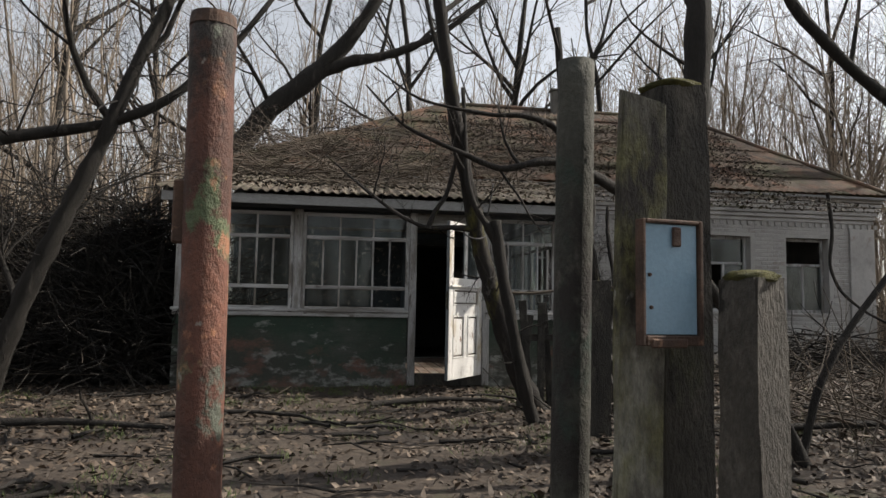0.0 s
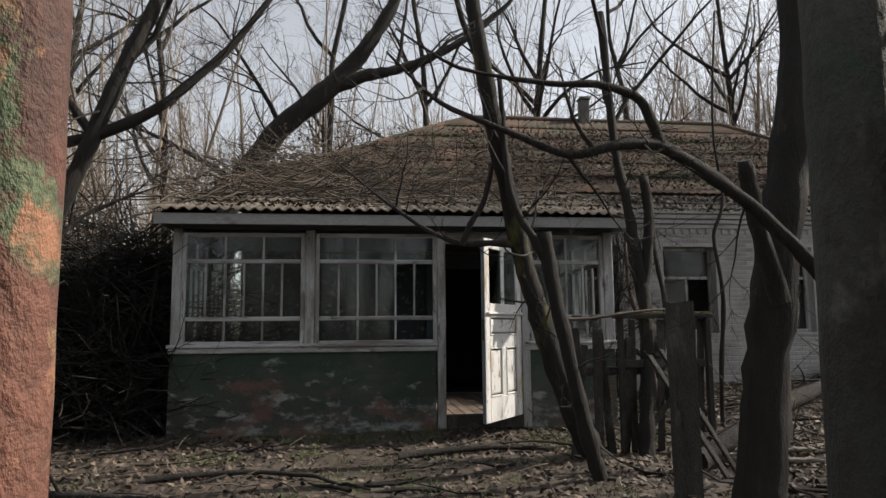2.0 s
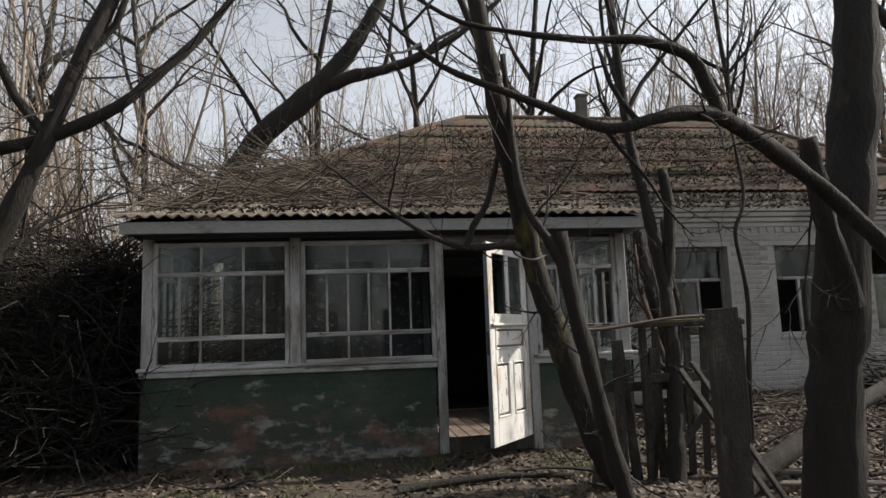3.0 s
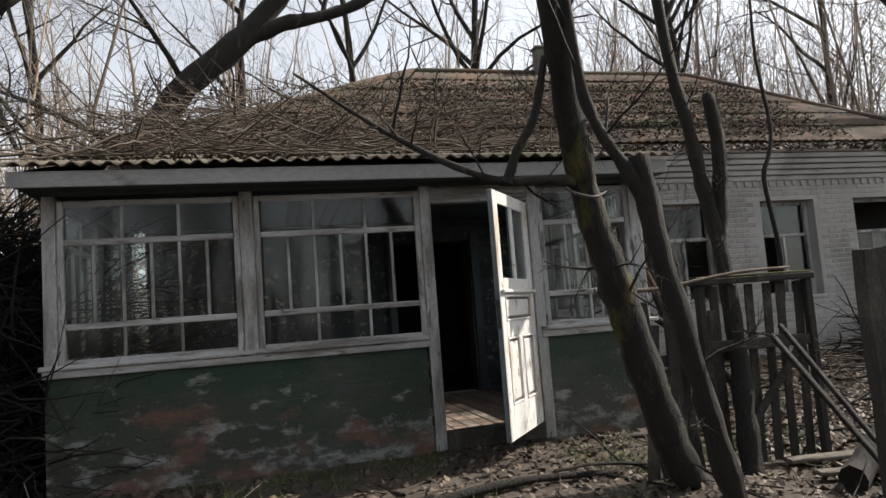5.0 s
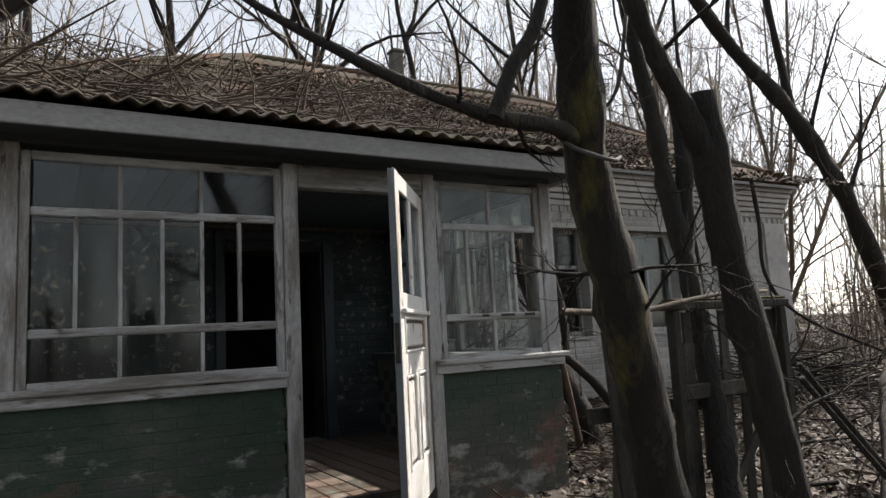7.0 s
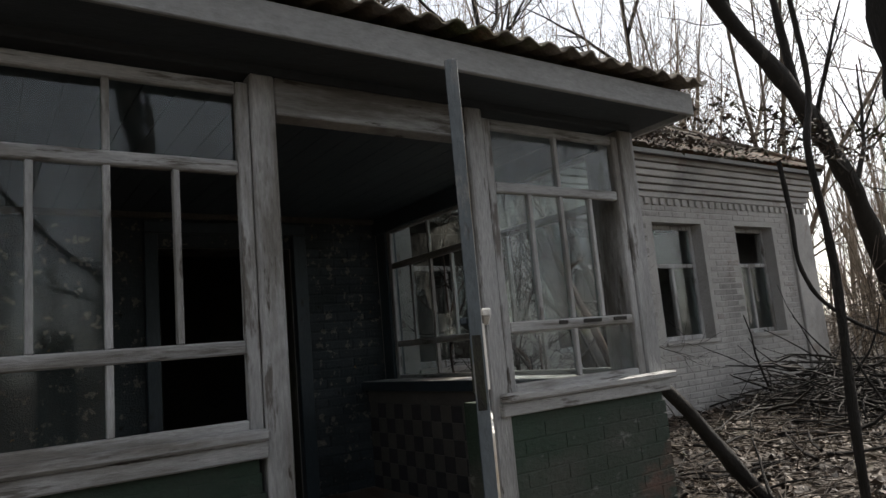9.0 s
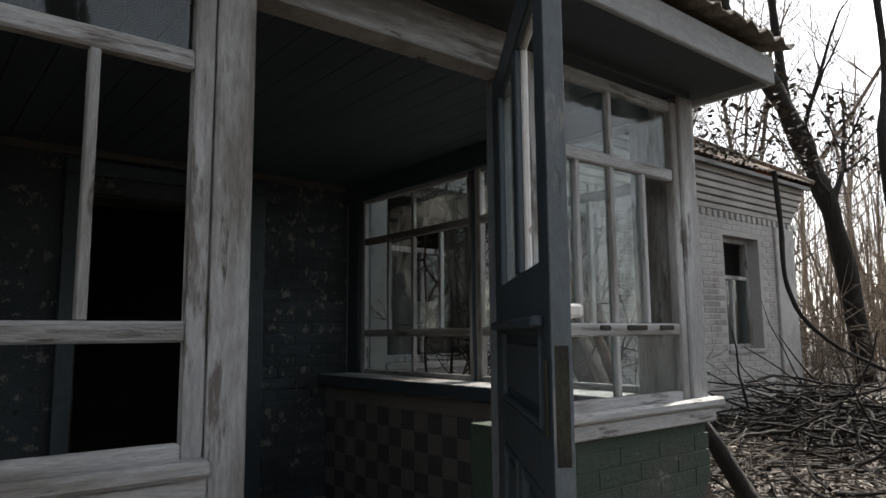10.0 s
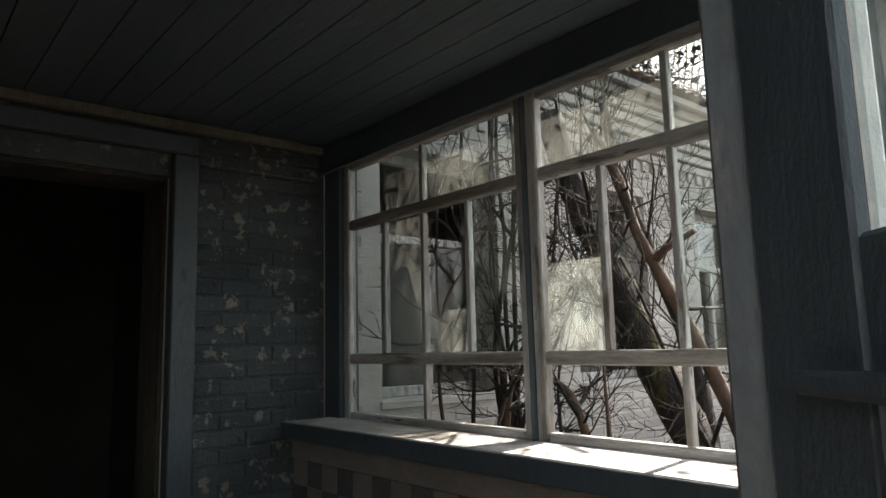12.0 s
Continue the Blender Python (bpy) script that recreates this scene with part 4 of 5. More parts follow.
near_tree([([(17.6, 13.0, 0.0), (16.28, 12.7, 2.0), (14.95, 12.45, 3.6), (13.2, 12.42, 5.35), (11.8, 12.62, 6.5), (10.4, 12.6, 7.8), (9.4, 12.5, 9.6)], 0.23, 0.09),
           ([(13.3, 12.42, 5.25), (13.1, 12.4, 6.2), (12.7, 12.3, 7.4), (12.5, 12.2, 9.2)], 0.10, 0.04)],
          "tall dark tree leaning beside the house corner", BARK, 17, [((11.8, 12.6, 6.5), (0.4, 0.2, 1), 3.0, 0.06, 3), ((10.4, 12.6, 7.8), (-0.6, 0.1, 0.5), 2.4, 0.045, 3), ((14.95, 12.45, 3.6), (0.5, -0.2, 0.9), 3.0, 0.06, 3), ((13.9, 12.45, 4.6), (-0.2, -0.3, 1), 3.0, 0.05, 3), ((14.95, 12.45, 3.55), (-0.7, -0.4, 0.2), 2.4, 0.04, 3)], [(0, 0.3, 1, 26, 1.6), (1, 0.2, 1, 10, 1.3)])
near_tree([([(5.25, 9.85, 0.0), (5.2, 10.1, 0.45), (5.2, 10.37, 0.89), (5.2, 10.61, 1.32), (5.2, 10.87, 1.92), (5.2, 11.1, 2.4), (5.2, 11.2, 2.8)], 0.115, 0.075),
           ([(5.25, 10.3, 0.75), (5.42, 10.45, 1.2), (5.5, 10.62, 1.6), (5.5, 10.8, 2.04), (5.5, 10.95, 2.5), (5.55, 11.05, 2.95)], 0.05, 0.03)],
          "broken mossy tree growing against the veranda's side window", MOSSBARK, 18, [((5.2, 10.2, 0.6), (-0.6, 0.2, 0.8), 1.3, 0.02, 3), ((5.2, 10.6, 1.3), (-0.7, 0.3, 0.6), 1.1, 0.018, 3), ((5.2, 10.9, 1.95), (-0.6, -0.3, 0.4), 1.0, 0.016, 3), ((4.6, 11.0, 0.1), (-0.1, 0.1, 1), 1.9, 0.02, 3), ((4.5, 11.2, 0.1), (0.1, 0, 1), 2.1, 0.02, 3), ((4.4, 10.4, 0.1), (-0.05, 0.1, 1), 1.7, 0.016, 3)], [(0, 0.1, 0.9, 12, 0.9), (1, 0.1, 0.9, 6, 0.7)])

near_tree([([(4.72, 11.3, -0.1), (4.75, 11.32, 0.6), (4.82, 11.3, 1.2), (4.8, 11.36, 1.8), (4.85, 11.38, 2.4), (4.88, 11.4, 2.95)], 0.022, 0.014),
           ([(4.78, 11.35, -0.1), (4.84, 11.3, 0.7), (4.8, 11.38, 1.3), (4.9, 11.32, 1.9), (4.87, 11.36, 2.5), (4.95, 11.4, 3.0)], 0.018, 0.01),
           ([(4.85, 11.28, -0.1), (4.82, 11.22, 0.8), (4.92, 11.3, 1.4), (4.88, 11.25, 2.0), (4.98, 11.3, 2.7)], 0.02, 0.01),
           ([(4.9, 11.2, -0.1), (4.98, 11.18, 0.7), (4.92, 11.16, 1.4), (5.05, 11.2, 2.0), (5.0, 11.22, 2.9)], 0.02, 0.009),
           ([(4.7, 11.25, -0.1), (4.72, 11.2, 0.9), (4.85, 11.12, 1.45), (4.98, 11.05, 1.75), (5.02, 11.0, 2.4)], 0.014, 0.007),
           ([(4.8, 11.4, -0.1), (4.66, 11.42, 0.8), (4.7, 11.4, 1.5), (4.62, 11.42, 2.2), (4.7, 11.45, 2.9)], 0.015, 0.008),
           ([(4.95, 11.38, -0.1), (5.0, 11.4, 0.9), (4.93, 11.4, 1.7), (5.08, 11.38, 2.3), (5.04, 11.4, 3.0)], 0.018, 0.01)],
          "bundle of dark bare vines climbing the house wall", BARK, 19, [], [(0, 0.2, 1, 8, 0.5), (2, 0.2, 1, 8, 0.5), (4, 0.2, 1, 7, 0.5), (5, 0.2, 1, 7, 0.5), (3, 0.3, 1, 6, 0.5)], name="climbing_vine", cat="vine")
near_tree([([(4.3, 11.12, -0.1), (4.28, 11.16, 0.7), (4.24, 11.2, 1.2), (4.3, 11.22, 1.6), (4.42, 11.12, 1.85), (4.5, 10.95, 2.1)], 0.013, 0.005),
           ([(4.26, 11.18, 1.25), (4.3, 11.26, 1.75), (4.26, 11.2, 2.15), (4.34, 11.1, 2.5)], 0.009, 0.004),
           ([(4.28, 11.16, 1.5), (4.12, 11.3, 1.62), (4.03, 11.4, 1.8)], 0.007, 0.003),
           ([(4.42, 11.0, -0.1), (4.45, 10.95, 0.8), (4.4, 10.86, 1.15), (4.5, 10.8, 1.45)], 0.018, 0.008),
           ([(4.25, 11.0, -0.1), (4.3, 10.9, 0.9), (4.35, 10.72, 1.35), (4.4, 10.55, 1.75)], 0.011, 0.005),
           ([(4.6, 10.5, -0.1), (4.6, 10.55, 0.9), (4.62, 10.65, 1.15), (4.6, 10.85, 1.25)], 0.026, 0.014),
           ([(4.6, 10.45, 0.7), (4.55, 10.4, 1.0), (4.6, 10.45, 1.3)], 0.014, 0.006)],
          "thin bare bush with reddish stems outside the side window", REDBARK, 20, [], [(0, 0.3, 1, 8, 0.45), (3, 0.4, 1, 6, 0.35), (4, 0.4, 1, 7, 0.4), (5, 0.4, 1, 6, 0.35), (1, 0.3, 1, 4, 0.3)], name="bush", cat="bush")
near_tree([([(4.95, 9.75, -0.1), (4.9, 9.9, 0.8), (4.85, 10.08, 1.3), (4.8, 10.2, 1.59), (4.8, 10.36, 1.89), (4.85, 10.49, 2.23), (4.9, 10.65, 2.5)], 0.036, 0.024),
           ([(4.82, 10.3, 1.75), (4.75, 10.18, 1.8), (4.72, 10.02, 1.85)], 0.022, 0.012)],
          "split reddish limb leaning beside the broken tree", REDBARK, 22, [], [(0, 0.3, 1, 14, 0.5)], name="broken_limb", cat="branch")

# ---- taller trees behind the house ----
def tall_tree(x, y, h, r, seed, lean):
    rng = np.random.default_rng(seed)
    pts = [(x + lean * h * f * f + rng.normal(0, 0.12) * f, y + rng.normal(0, 0.1) * f, -0.2 + (h + 0.2) * f) for f in np.linspace(0, 1, 8)]
    limbs = []
    for k in range(8):
        f = rng.uniform(0.28, 0.95) * 7
        i = min(6, int(f))
        p = np.array(pts[i]) + (np.array(pts[i + 1]) - np.array(pts[i])) * (f - i)
        a = rng.uniform(0, 6.28)
        limbs.append((p, (math.cos(a), math.sin(a) * 0.6, rng.uniform(0.5, 1.3)), h * rng.uniform(0.22, 0.36), r * 0.45, 3))
    near_tree([(pts, r, r * 0.35)], "tall bare dark tree behind the house", BARK, seed, limbs, [(0, 0.3, 1, 8, 1.2)], kids=(3, 6))


for k, (tx, ty, th, tr, tl) in enumerate(((-6.5, 17.5, 11, 0.15, 0.06), (-4.6, 20.5, 12, 0.16, -0.05), (-0.5, 21.0, 13, 0.16, 0.08), (3.0, 20.3, 13, 0.14, -0.04), (6.2, 20.8, 13, 0.17, 0.05), (9.4, 20.4, 12, 0.14, -0.06), (12.6, 20.0, 12, 0.15, -0.04), (15.5, 17.5, 11, 0.13, -0.05), (-7.6, 12.6, 9, 0.12, 0.05))):
    tall_tree(tx, ty, th, tr, 200 + k, tl)


# ---- the fence remnants and loose wood ----
def old_gate():
    t = thing("slat_fence", (3.83, 7.10, gz(3.83, 7.10)), "dark mossy slatted fence panel standing among the trees", "fence", turn=-1)
    h = 1.33
    for x in (-0.46, 0.44):
        block("upright", x - 0.025, x + 0.03, -0.03, 0.03, -0.05, h - 0.03, DARKWOOD, t, 0.006)
    block("top_rail", -0.52, 0.49, -0.045, 0.045, h - 0.029, h + 0.02, DARKWOOD, t, 0.008)
    block("moss_strip", -0.50, 0.47, -0.04, 0.04, h + 0.0205, h + 0.034, MOSS, t, 0.006, "moss along the top rail")
    block("middle_rail", -0.429, 0.414, -0.02, 0.02, 0.82, 0.90, DARKWOOD, t, 0.006)
    rng = random.Random(5)
    for i in range(6):
        x = -0.34 + i * 0.135
        ob = block("slat", -0.034, 0.034, 0.0215, 0.04, 0.02, h - 0.04, DARKWOOD, t, 0.004)
        ob.matrix_local = pose(x, 0, 0, 0, rng.uniform(-3, 3), 0)
    b = block("brace", -0.03, 0.03, -0.042, -0.0215, 0, 0.95, DARKWOOD, t, 0.004)
    b.matrix_local = pose(-0.3, 0, 0.15, 0, 42, 0)
    q = thing("slat_fence", (3.22, 7.16, gz(3.2, 7.16)), "leaning dark boards of a broken fence", "fence")
    for i in range(6):
        b = block("slat", -0.045, 0.045, -0.011, 0.011, -0.03, 1.2 + rng.uniform(-0.15, 0.12), DARKWOOD, q, 0.004)
        b.matrix_local = pose(-0.32 + i * 0.125, 0.012 * (i % 2), 0, rng.uniform(-3, 3), rng.uniform(-7, 7), 0)
    block("back_rail", -0.40, 0.42, 0.03, 0.07, 0.75, 0.83, DARKWOOD, q, 0.005)


old_gate()
plank_post("fence_post", (3.19, 5.45), 0.2, 0.07, 1.40, DARKWOOD, "wide dark weathered fence post", 3, False, 21, 0.01)
plank_post("fence_post", (-4.35, 10.4), 0.2, 0.12, 1.45, DARKWOOD, "dark leaning fence post beside the thicket", 10, False, 22, 0.02, 0.05)
plank_post("fence_post", (-4.1, 9.7), 0.16, 0.1, 1.25, DARKWOOD, "dark leaning fence post beside the thicket", -10, False, 23, 0.02, 0.12)
plank_post("stick", (-3.7, 10.6), 0.06, 0.06, 1.2, OLDWOOD, "pale upright stick among dark fence posts", 0, False, 24, 0.01)


def pole(name, label, pts, r0, r1, material, seed, cat="branch", group=""):
    rng = np.random.default_rng(seed)
    b = np.array(pts[0], float)
    v, q = knobbly(np.array(pts, float) - b, r0, r1, rng, 8, 4, 0.1)
    ob = from_arrays(name, v, q, material)
    ob.location = b
    return tagged(ob, label, cat, group)


def board(label, a, b, w, th, material, roll=0.0, seed=0):
    a, b = Vector(a), Vector(b)
    d = b - a
    L = d.length
    ob = block("board", 0, L, -w / 2, w / 2, -th / 2, th / 2, material, None, 0.006)
    ob.matrix_world = Matrix.Translation(a) @ d.to_track_quat("X", "Z").to_matrix().to_4x4() @ pose(0, 0, 0, roll, 0, 0)
    return tagged(ob, label, "board", "loose boards")


pole("fallen_log", "mossy fallen log resting on the undergrowth", [(3.72, 6.3, 0.06), (4.3, 6.55, 0.28), (5.2, 7.0, 0.52), (6.2, 7.5, 0.7)], 0.085, 0.07, MOSSBARK, 31, "log")
board("pale weathered board lying on the ground", (3.85, 7.0, gz(3.9, 7.0) + 0.05), (5.1, 6.75, gz(5.1, 6.7) + 0.06), 0.12, 0.03, OLDWOOD)
board("pale weathered board lying on the ground", (3.75, 6.62, gz(3.7, 6.6) + 0.05), (5.0, 6.3, gz(5.0, 6.3) + 0.05), 0.10, 0.03, OLDWOOD)
board("dark plank propped against the tree", (3.75, 5.9, gz(3.7, 5.9) + 0.02), (3.35, 6.4, 0.95), 0.08, 0.025, BARK)
board("dark plank propped against the tree", (3.9, 6.0, gz(3.9, 6.0) + 0.02), (3.5, 6.5, 1.0), 0.07, 0.025, BARK)
pole("dead_branch", "dark broken branch leaning against the veranda", [(5.45, 9.22, gz(5.4, 9.2) - 0.03), (5.1, 9.18, 0.28), (4.8, 9.13, 0.52), (4.5, 9.12, 0.82), (4.04, 9.1, 1.13)], 0.058, 0.038, BARK, 32)
pole("dead_branch", "thin dry branch resting across the fence panel", [(2.5, 6.98, 1.30), (2.95, 6.98, 1.27), (3.6, 7.0, 1.365), (4.1, 7.04, 1.375)], 0.016, 0.011, GREYBARK, 33)
pole("dead_branch", "dark bent pole leaning in the undergrowth", [(4.56, 4.59, gz(4.5, 4.6) - 0.03), (4.75, 4.6, 0.55), (5.05, 4.62, 1.0), (5.6, 4.65, 1.6), (6.0, 4.7, 2.3)], 0.035, 0.02, BARK, 34)
pole("dead_branch", "long dead branch lying among leaves", [(4.3, 5.6, gz(4.3, 5.6) + 0.05), (5.2, 5.4, gz(5.2, 5.4) + 0.09), (6.4, 5.5, gz(6.4, 5.5) + 0.12)], 0.05, 0.025, BARK, 35)
pole("dead_branch", "long dead branch lying among leaves", [(-2.7, 6.0, gz(-2.7, 6) + 0.04), (-1.6, 6.1, gz(-1.6, 6.1) + 0.06), (-0.7, 5.95, gz(-0.7, 5.9) + 0.03)], 0.045, 0.02, BARK, 36)
pole("dead_branch", "long dead branch lying among leaves", [(-0.9, 6.6, gz(-0.9, 6.6) + 0.03), (-0.1, 6.75, gz(-0.1, 6.7) + 0.05), (0.4, 6.6, gz(0.4, 6.6) + 0.03)], 0.03, 0.015, BARK, 37)
pole("dead_branch", "dead branch lying before the door", [(1.2, 7.3, gz(1.2, 7.3) + 0.03), (2.0, 7.42, gz(2.0, 7.4) + 0.05), (2.75, 7.4, gz(2.7, 7.4) + 0.03)], 0.04, 0.02, BARK, 38)
pole("sapling", "crooked thin sapling standing beside the veranda", [(5.1, 8.4, -0.1), (5.12, 8.4, 0.7), (5.2, 8.4, 1.42), (5.19, 8.4, 1.75), (5.1, 8.4, 2.32), (5.22, 8.4, 2.55), (5.28, 8.4, 2.8), (5.18, 8.4, 3.5), (5.2, 8.4, 4.1), (5.3, 8.4, 5.2)], 0.032, 0.012, BARK, 39, "sapling")
pole("hanging_vine", "dark bare vine hanging from the house eaves", [(10.1, 11.25, 3.42), (10.2, 11.25, 2.7), (10.05, 11.2, 2.0), (10.2, 11.1, 1.5), (10.5, 10.8, 1.1), (11.0, 10.3, 0.75), (11.6, 9.8, 0.35)], 0.035, 0.022, BARK, 42, "vine")
pole("wire", "loop of dull wire round the leaning tree", [(2.33, 6.36, 1.86), (2.19, 6.25, 1.80), (2.06, 6.33, 1.86), (2.1, 6.48, 1.98), (2.28, 6.46, 2.02), (2.33, 6.34, 2.1), (2.36, 6.3, 2.4)], 0.008, 0.008, WIRE, 43, "wire")


def brush_heap(name, label, boxes, seed, count, length, r, material=GREYBARK, flat=0.25, kind="stuff", droop=0.0, zf=None):
    """A tangle of dead twigs over patches (x0, x1, y0, y1, h)."""
    rng = np.random.default_rng(seed)
    tubes = []
    for x0, x1, y0, y1, h in boxes:
        for _ in range(count):
            x, y = rng.uniform(x0, x1), rng.uniform(y0, y1)
            g = zf(x, y) if zf else gz(x, y)
            fx, fy = (x - x0) / (x1 - x0) * 2 - 1, (y - y0) / (y1 - y0) * 2 - 1
            top = h * max(0.1, 1 - 0.6 * (fx * fx + fy * fy))
            p = np.array([x, y, g + 0.01 + top * rng.random() ** 1.3])
            d = rng.normal(0, 1, 3) * np.array([1, 1, flat])
            d /= np.linalg.norm(d)
            L, rr = length * rng.uniform(0.4, 1.3), r * rng.uniform(0.4, 1.4)
            pts = []
            for k in range(5):
                pts.append(p.copy())
                p = p + d * L / 4
                d = d + rng.normal(0, 0.16, 3) + np.array([0, 0, -droop])
                d /= np.linalg.norm(d)
                low = (zf(p[0], p[1]) if zf else -0.3) + 0.005
                p[2] = max(p[2], low)
            tubes.append(tube(pts, np.linspace(rr, rr * 0.35, 5), 4 if rr > 0.008 else 3))
    v, q = gather(tubes)
    return tagged(from_arrays(name, v, q, material), label, "brushwood", kind=kind)


def vroof(x, y):
    return 2.60 + (y - 8.42) * 0.28 if y < 11.4 else 3.48 + (y - 11.36) * 0.626


brush_heap("brushwood", "heap of dead branches beside the house wall", [(7.6, 11.2, 9.4, 11.0, 0.55), (8.6, 10.4, 10.2, 11.2, 0.6)], 51, 260, 1.0, 0.014, BARK)
brush_heap("brushwood", "dead twigs scattered over the forest floor", [(-5, 8, 1.8, 8.3, 0.05), (4.3, 11, 6, 11.2, 0.10), (4.3, 8, 8.8, 11.2, 0.2)], 52, 520, 0.5, 0.006, GREYBARK, 0.12)
brush_heap("roof_litter", "twigs and dead branches lying on the roofs", [(-1.6, 2.6, 8.7, 12.6, 0.30), (-1.7, 1.0, 9.0, 12.5, 0.55), (0.5, 4.2, 9.5, 13.2, 0.25), (0, 9, 11.6, 14, 0.08)], 53, 290, 1.15, 0.009, GREYBARK, 0.2, zf=vroof)
# last two patches are added to block light through the left side windows
brush_heap("thicket", "dark dense thicket of dead stems at the house corner", [(-6.5, -1.5, 8.9, 13.5, 3.2), (-5.5, -1.6, 9.4, 12.5, 2.6), (-9, -4, 8.0, 13, 2.8), (-3.4, -1.5, 9.0, 12.0, 3.0), (-2.8, -1.5, 9.0, 12.0, 2.6)], 54, 2600, 1.5, 0.011, BARK, 0.6)
brush_heap("thicket", "grey tangle of thin twigs above the dark thicket", [(-7.5, -1.5, 8.6, 14, 4.4), (-3.5, 1.5, 12.4, 15, 5.2)], 55, 1100, 1.3, 0.0065, GREYBARK, 0.8)
brush_heap("undergrowth", "grey thin undergrowth among the trees", [(12.5, 19, 6, 16, 2.0), (5, 11, 2, 7.5, 0.5), (12.5, 24, 12, 24, 2.6), (16, 34, 4, 24, 3.4), (16, 34, 4, 24, 3.4)], 56, 900, 1.4, 0.009, GREYBARK, 0.9)


brush_heap("fallen_sticks", "dark dead sticks lying about the clearing", [(-4, 3.0, 3.2, 8.2, 0.03), (3, 8, 3, 8.6, 0.12), (4.3, 9, 8.6, 11, 0.15)], 57, 90, 0.9, 0.017, BARK, 0.05)


# ---- fallen leaves and grass ----
def litter(name, label, cat, n, area, size, material, seed, lift=0.012, zf=None, tilt=0.45, path=False):
    rng = np.random.default_rng(seed)
    x, y = rng.uniform(area[0], area[1], n), rng.uniform(area[2], area[3], n)
    if path:
        keep = rng.random(n) < np.clip(0.25 + np.abs(x - 0.9) * 0.5, 0, 1)
        x, y = x[keep], y[keep]
    if zf is None:
        inside = (x > VX0 - 0.02) & (x < VX1 + 0.02) & (y > 8.78)
        inside |= (y > 11.65)
        x, y = x[~inside], y[~inside]
    n = len(x)
    z = np.array([(zf or gz)(a, b) for a, b in zip(x, y)]) + rng.uniform(0.002, lift, n)
    c = np.stack([x, y, z], 1)
    az, s = rng.uniform(0, 2 * np.pi, n), rng.uniform(size * 0.5, size * 1.3, n)
    u = np.stack([np.cos(az), np.sin(az), rng.normal(0, tilt, n)], 1)
    w = np.stack([-np.sin(az), np.cos(az), rng.normal(0, tilt, n)], 1)
    s = s[:, None]
    bow = np.array([0, 0, 1]) * s * rng.uniform(-0.1, 0.35, (n, 1))
    a, b, d, e = c - u * s, c + w * s * 0.5 + bow, c + u * s, c - w * s * 0.5 + bow
    v = np.stack([a, b, d, e], 1).reshape(-1, 3)
    i = np.arange(n)[:, None] * 4
    tri = np.concatenate([np.concatenate([i, i + 1, i + 3], 1), np.concatenate([i + 1, i + 2, i + 3], 1)])
    return tagged(from_arrays(name, v, tri, material, smooth=False), label, cat, kind="stuff")


litter("fallen_leaves", "dry brown leaves covering the ground", "leaves", 34000, (-5.5, 8.5, 1.6, 8.9), 0.036, LEAFM, 61, path=True)
litter("fallen_leaves", "dry brown leaves beside the house", "leaves", 22000, (4.0, 12.5, 5.0, 11.7), 0.04, LEAFM, 62, 0.03)
litter("fallen_leaves", "dry brown leaves covering the ground", "leaves", 9000, (-9, 12, -4, 2.0), 0.04, LEAFM, 63)
litter("roof_leaves", "dry leaves lying on the roofs", "leaves", 9000, (-1.4, 9.5, 8.6, 14.5), 0.03, ROOFLEAF, 64, 0.02, lambda x, y: vroof(x, y) - 0.03)

litter("roof_leaves", "brown dead leaves and moss scraps covering the roof", "leaf litter", 9000, (2.7, 9.6, 11.5, 14.4), 0.026, ROOFLEAF, 71, 0.025, vroof)


def grass_patches():
    rng = np.random.default_rng(65)
    vs = []
    spots = [(rng.uniform(-5, 7), rng.uniform(2.2, 8.4)) for _ in range(120)] + [(rng.uniform(2.7, 4.2), rng.uniform(7.4, 8.5)) for _ in range(25)] + [(rng.uniform(-1.2, 2.5), rng.uniform(8.1, 8.7)) for _ in range(16)]
    for cx, cy in spots:
        for _ in range(int(rng.integers(25, 70))):
            x, y = cx + rng.normal(0, 0.10), cy + rng.normal(0, 0.10)
            if y > 8.74 and VX0 < x < VX1:
                continue
            z, h, a = gz(x, y), rng.uniform(0.025, 0.075), rng.uniform(0, 6.28)
            dx, dy = math.cos(a) * 0.004, math.sin(a) * 0.004
            lx, ly = rng.normal(0, 0.03), rng.normal(0, 0.03)
            vs += [(x - dx, y - dy, z), (x + dx, y + dy, z), (x + lx, y + ly, z + h)]
    tri = np.arange(len(vs)).reshape(-1, 3)
    tagged(from_arrays("grass", vs, tri, GRASSM, smooth=False), "sparse tufts of young green grass", "grass", kind="stuff")


grass_patches()


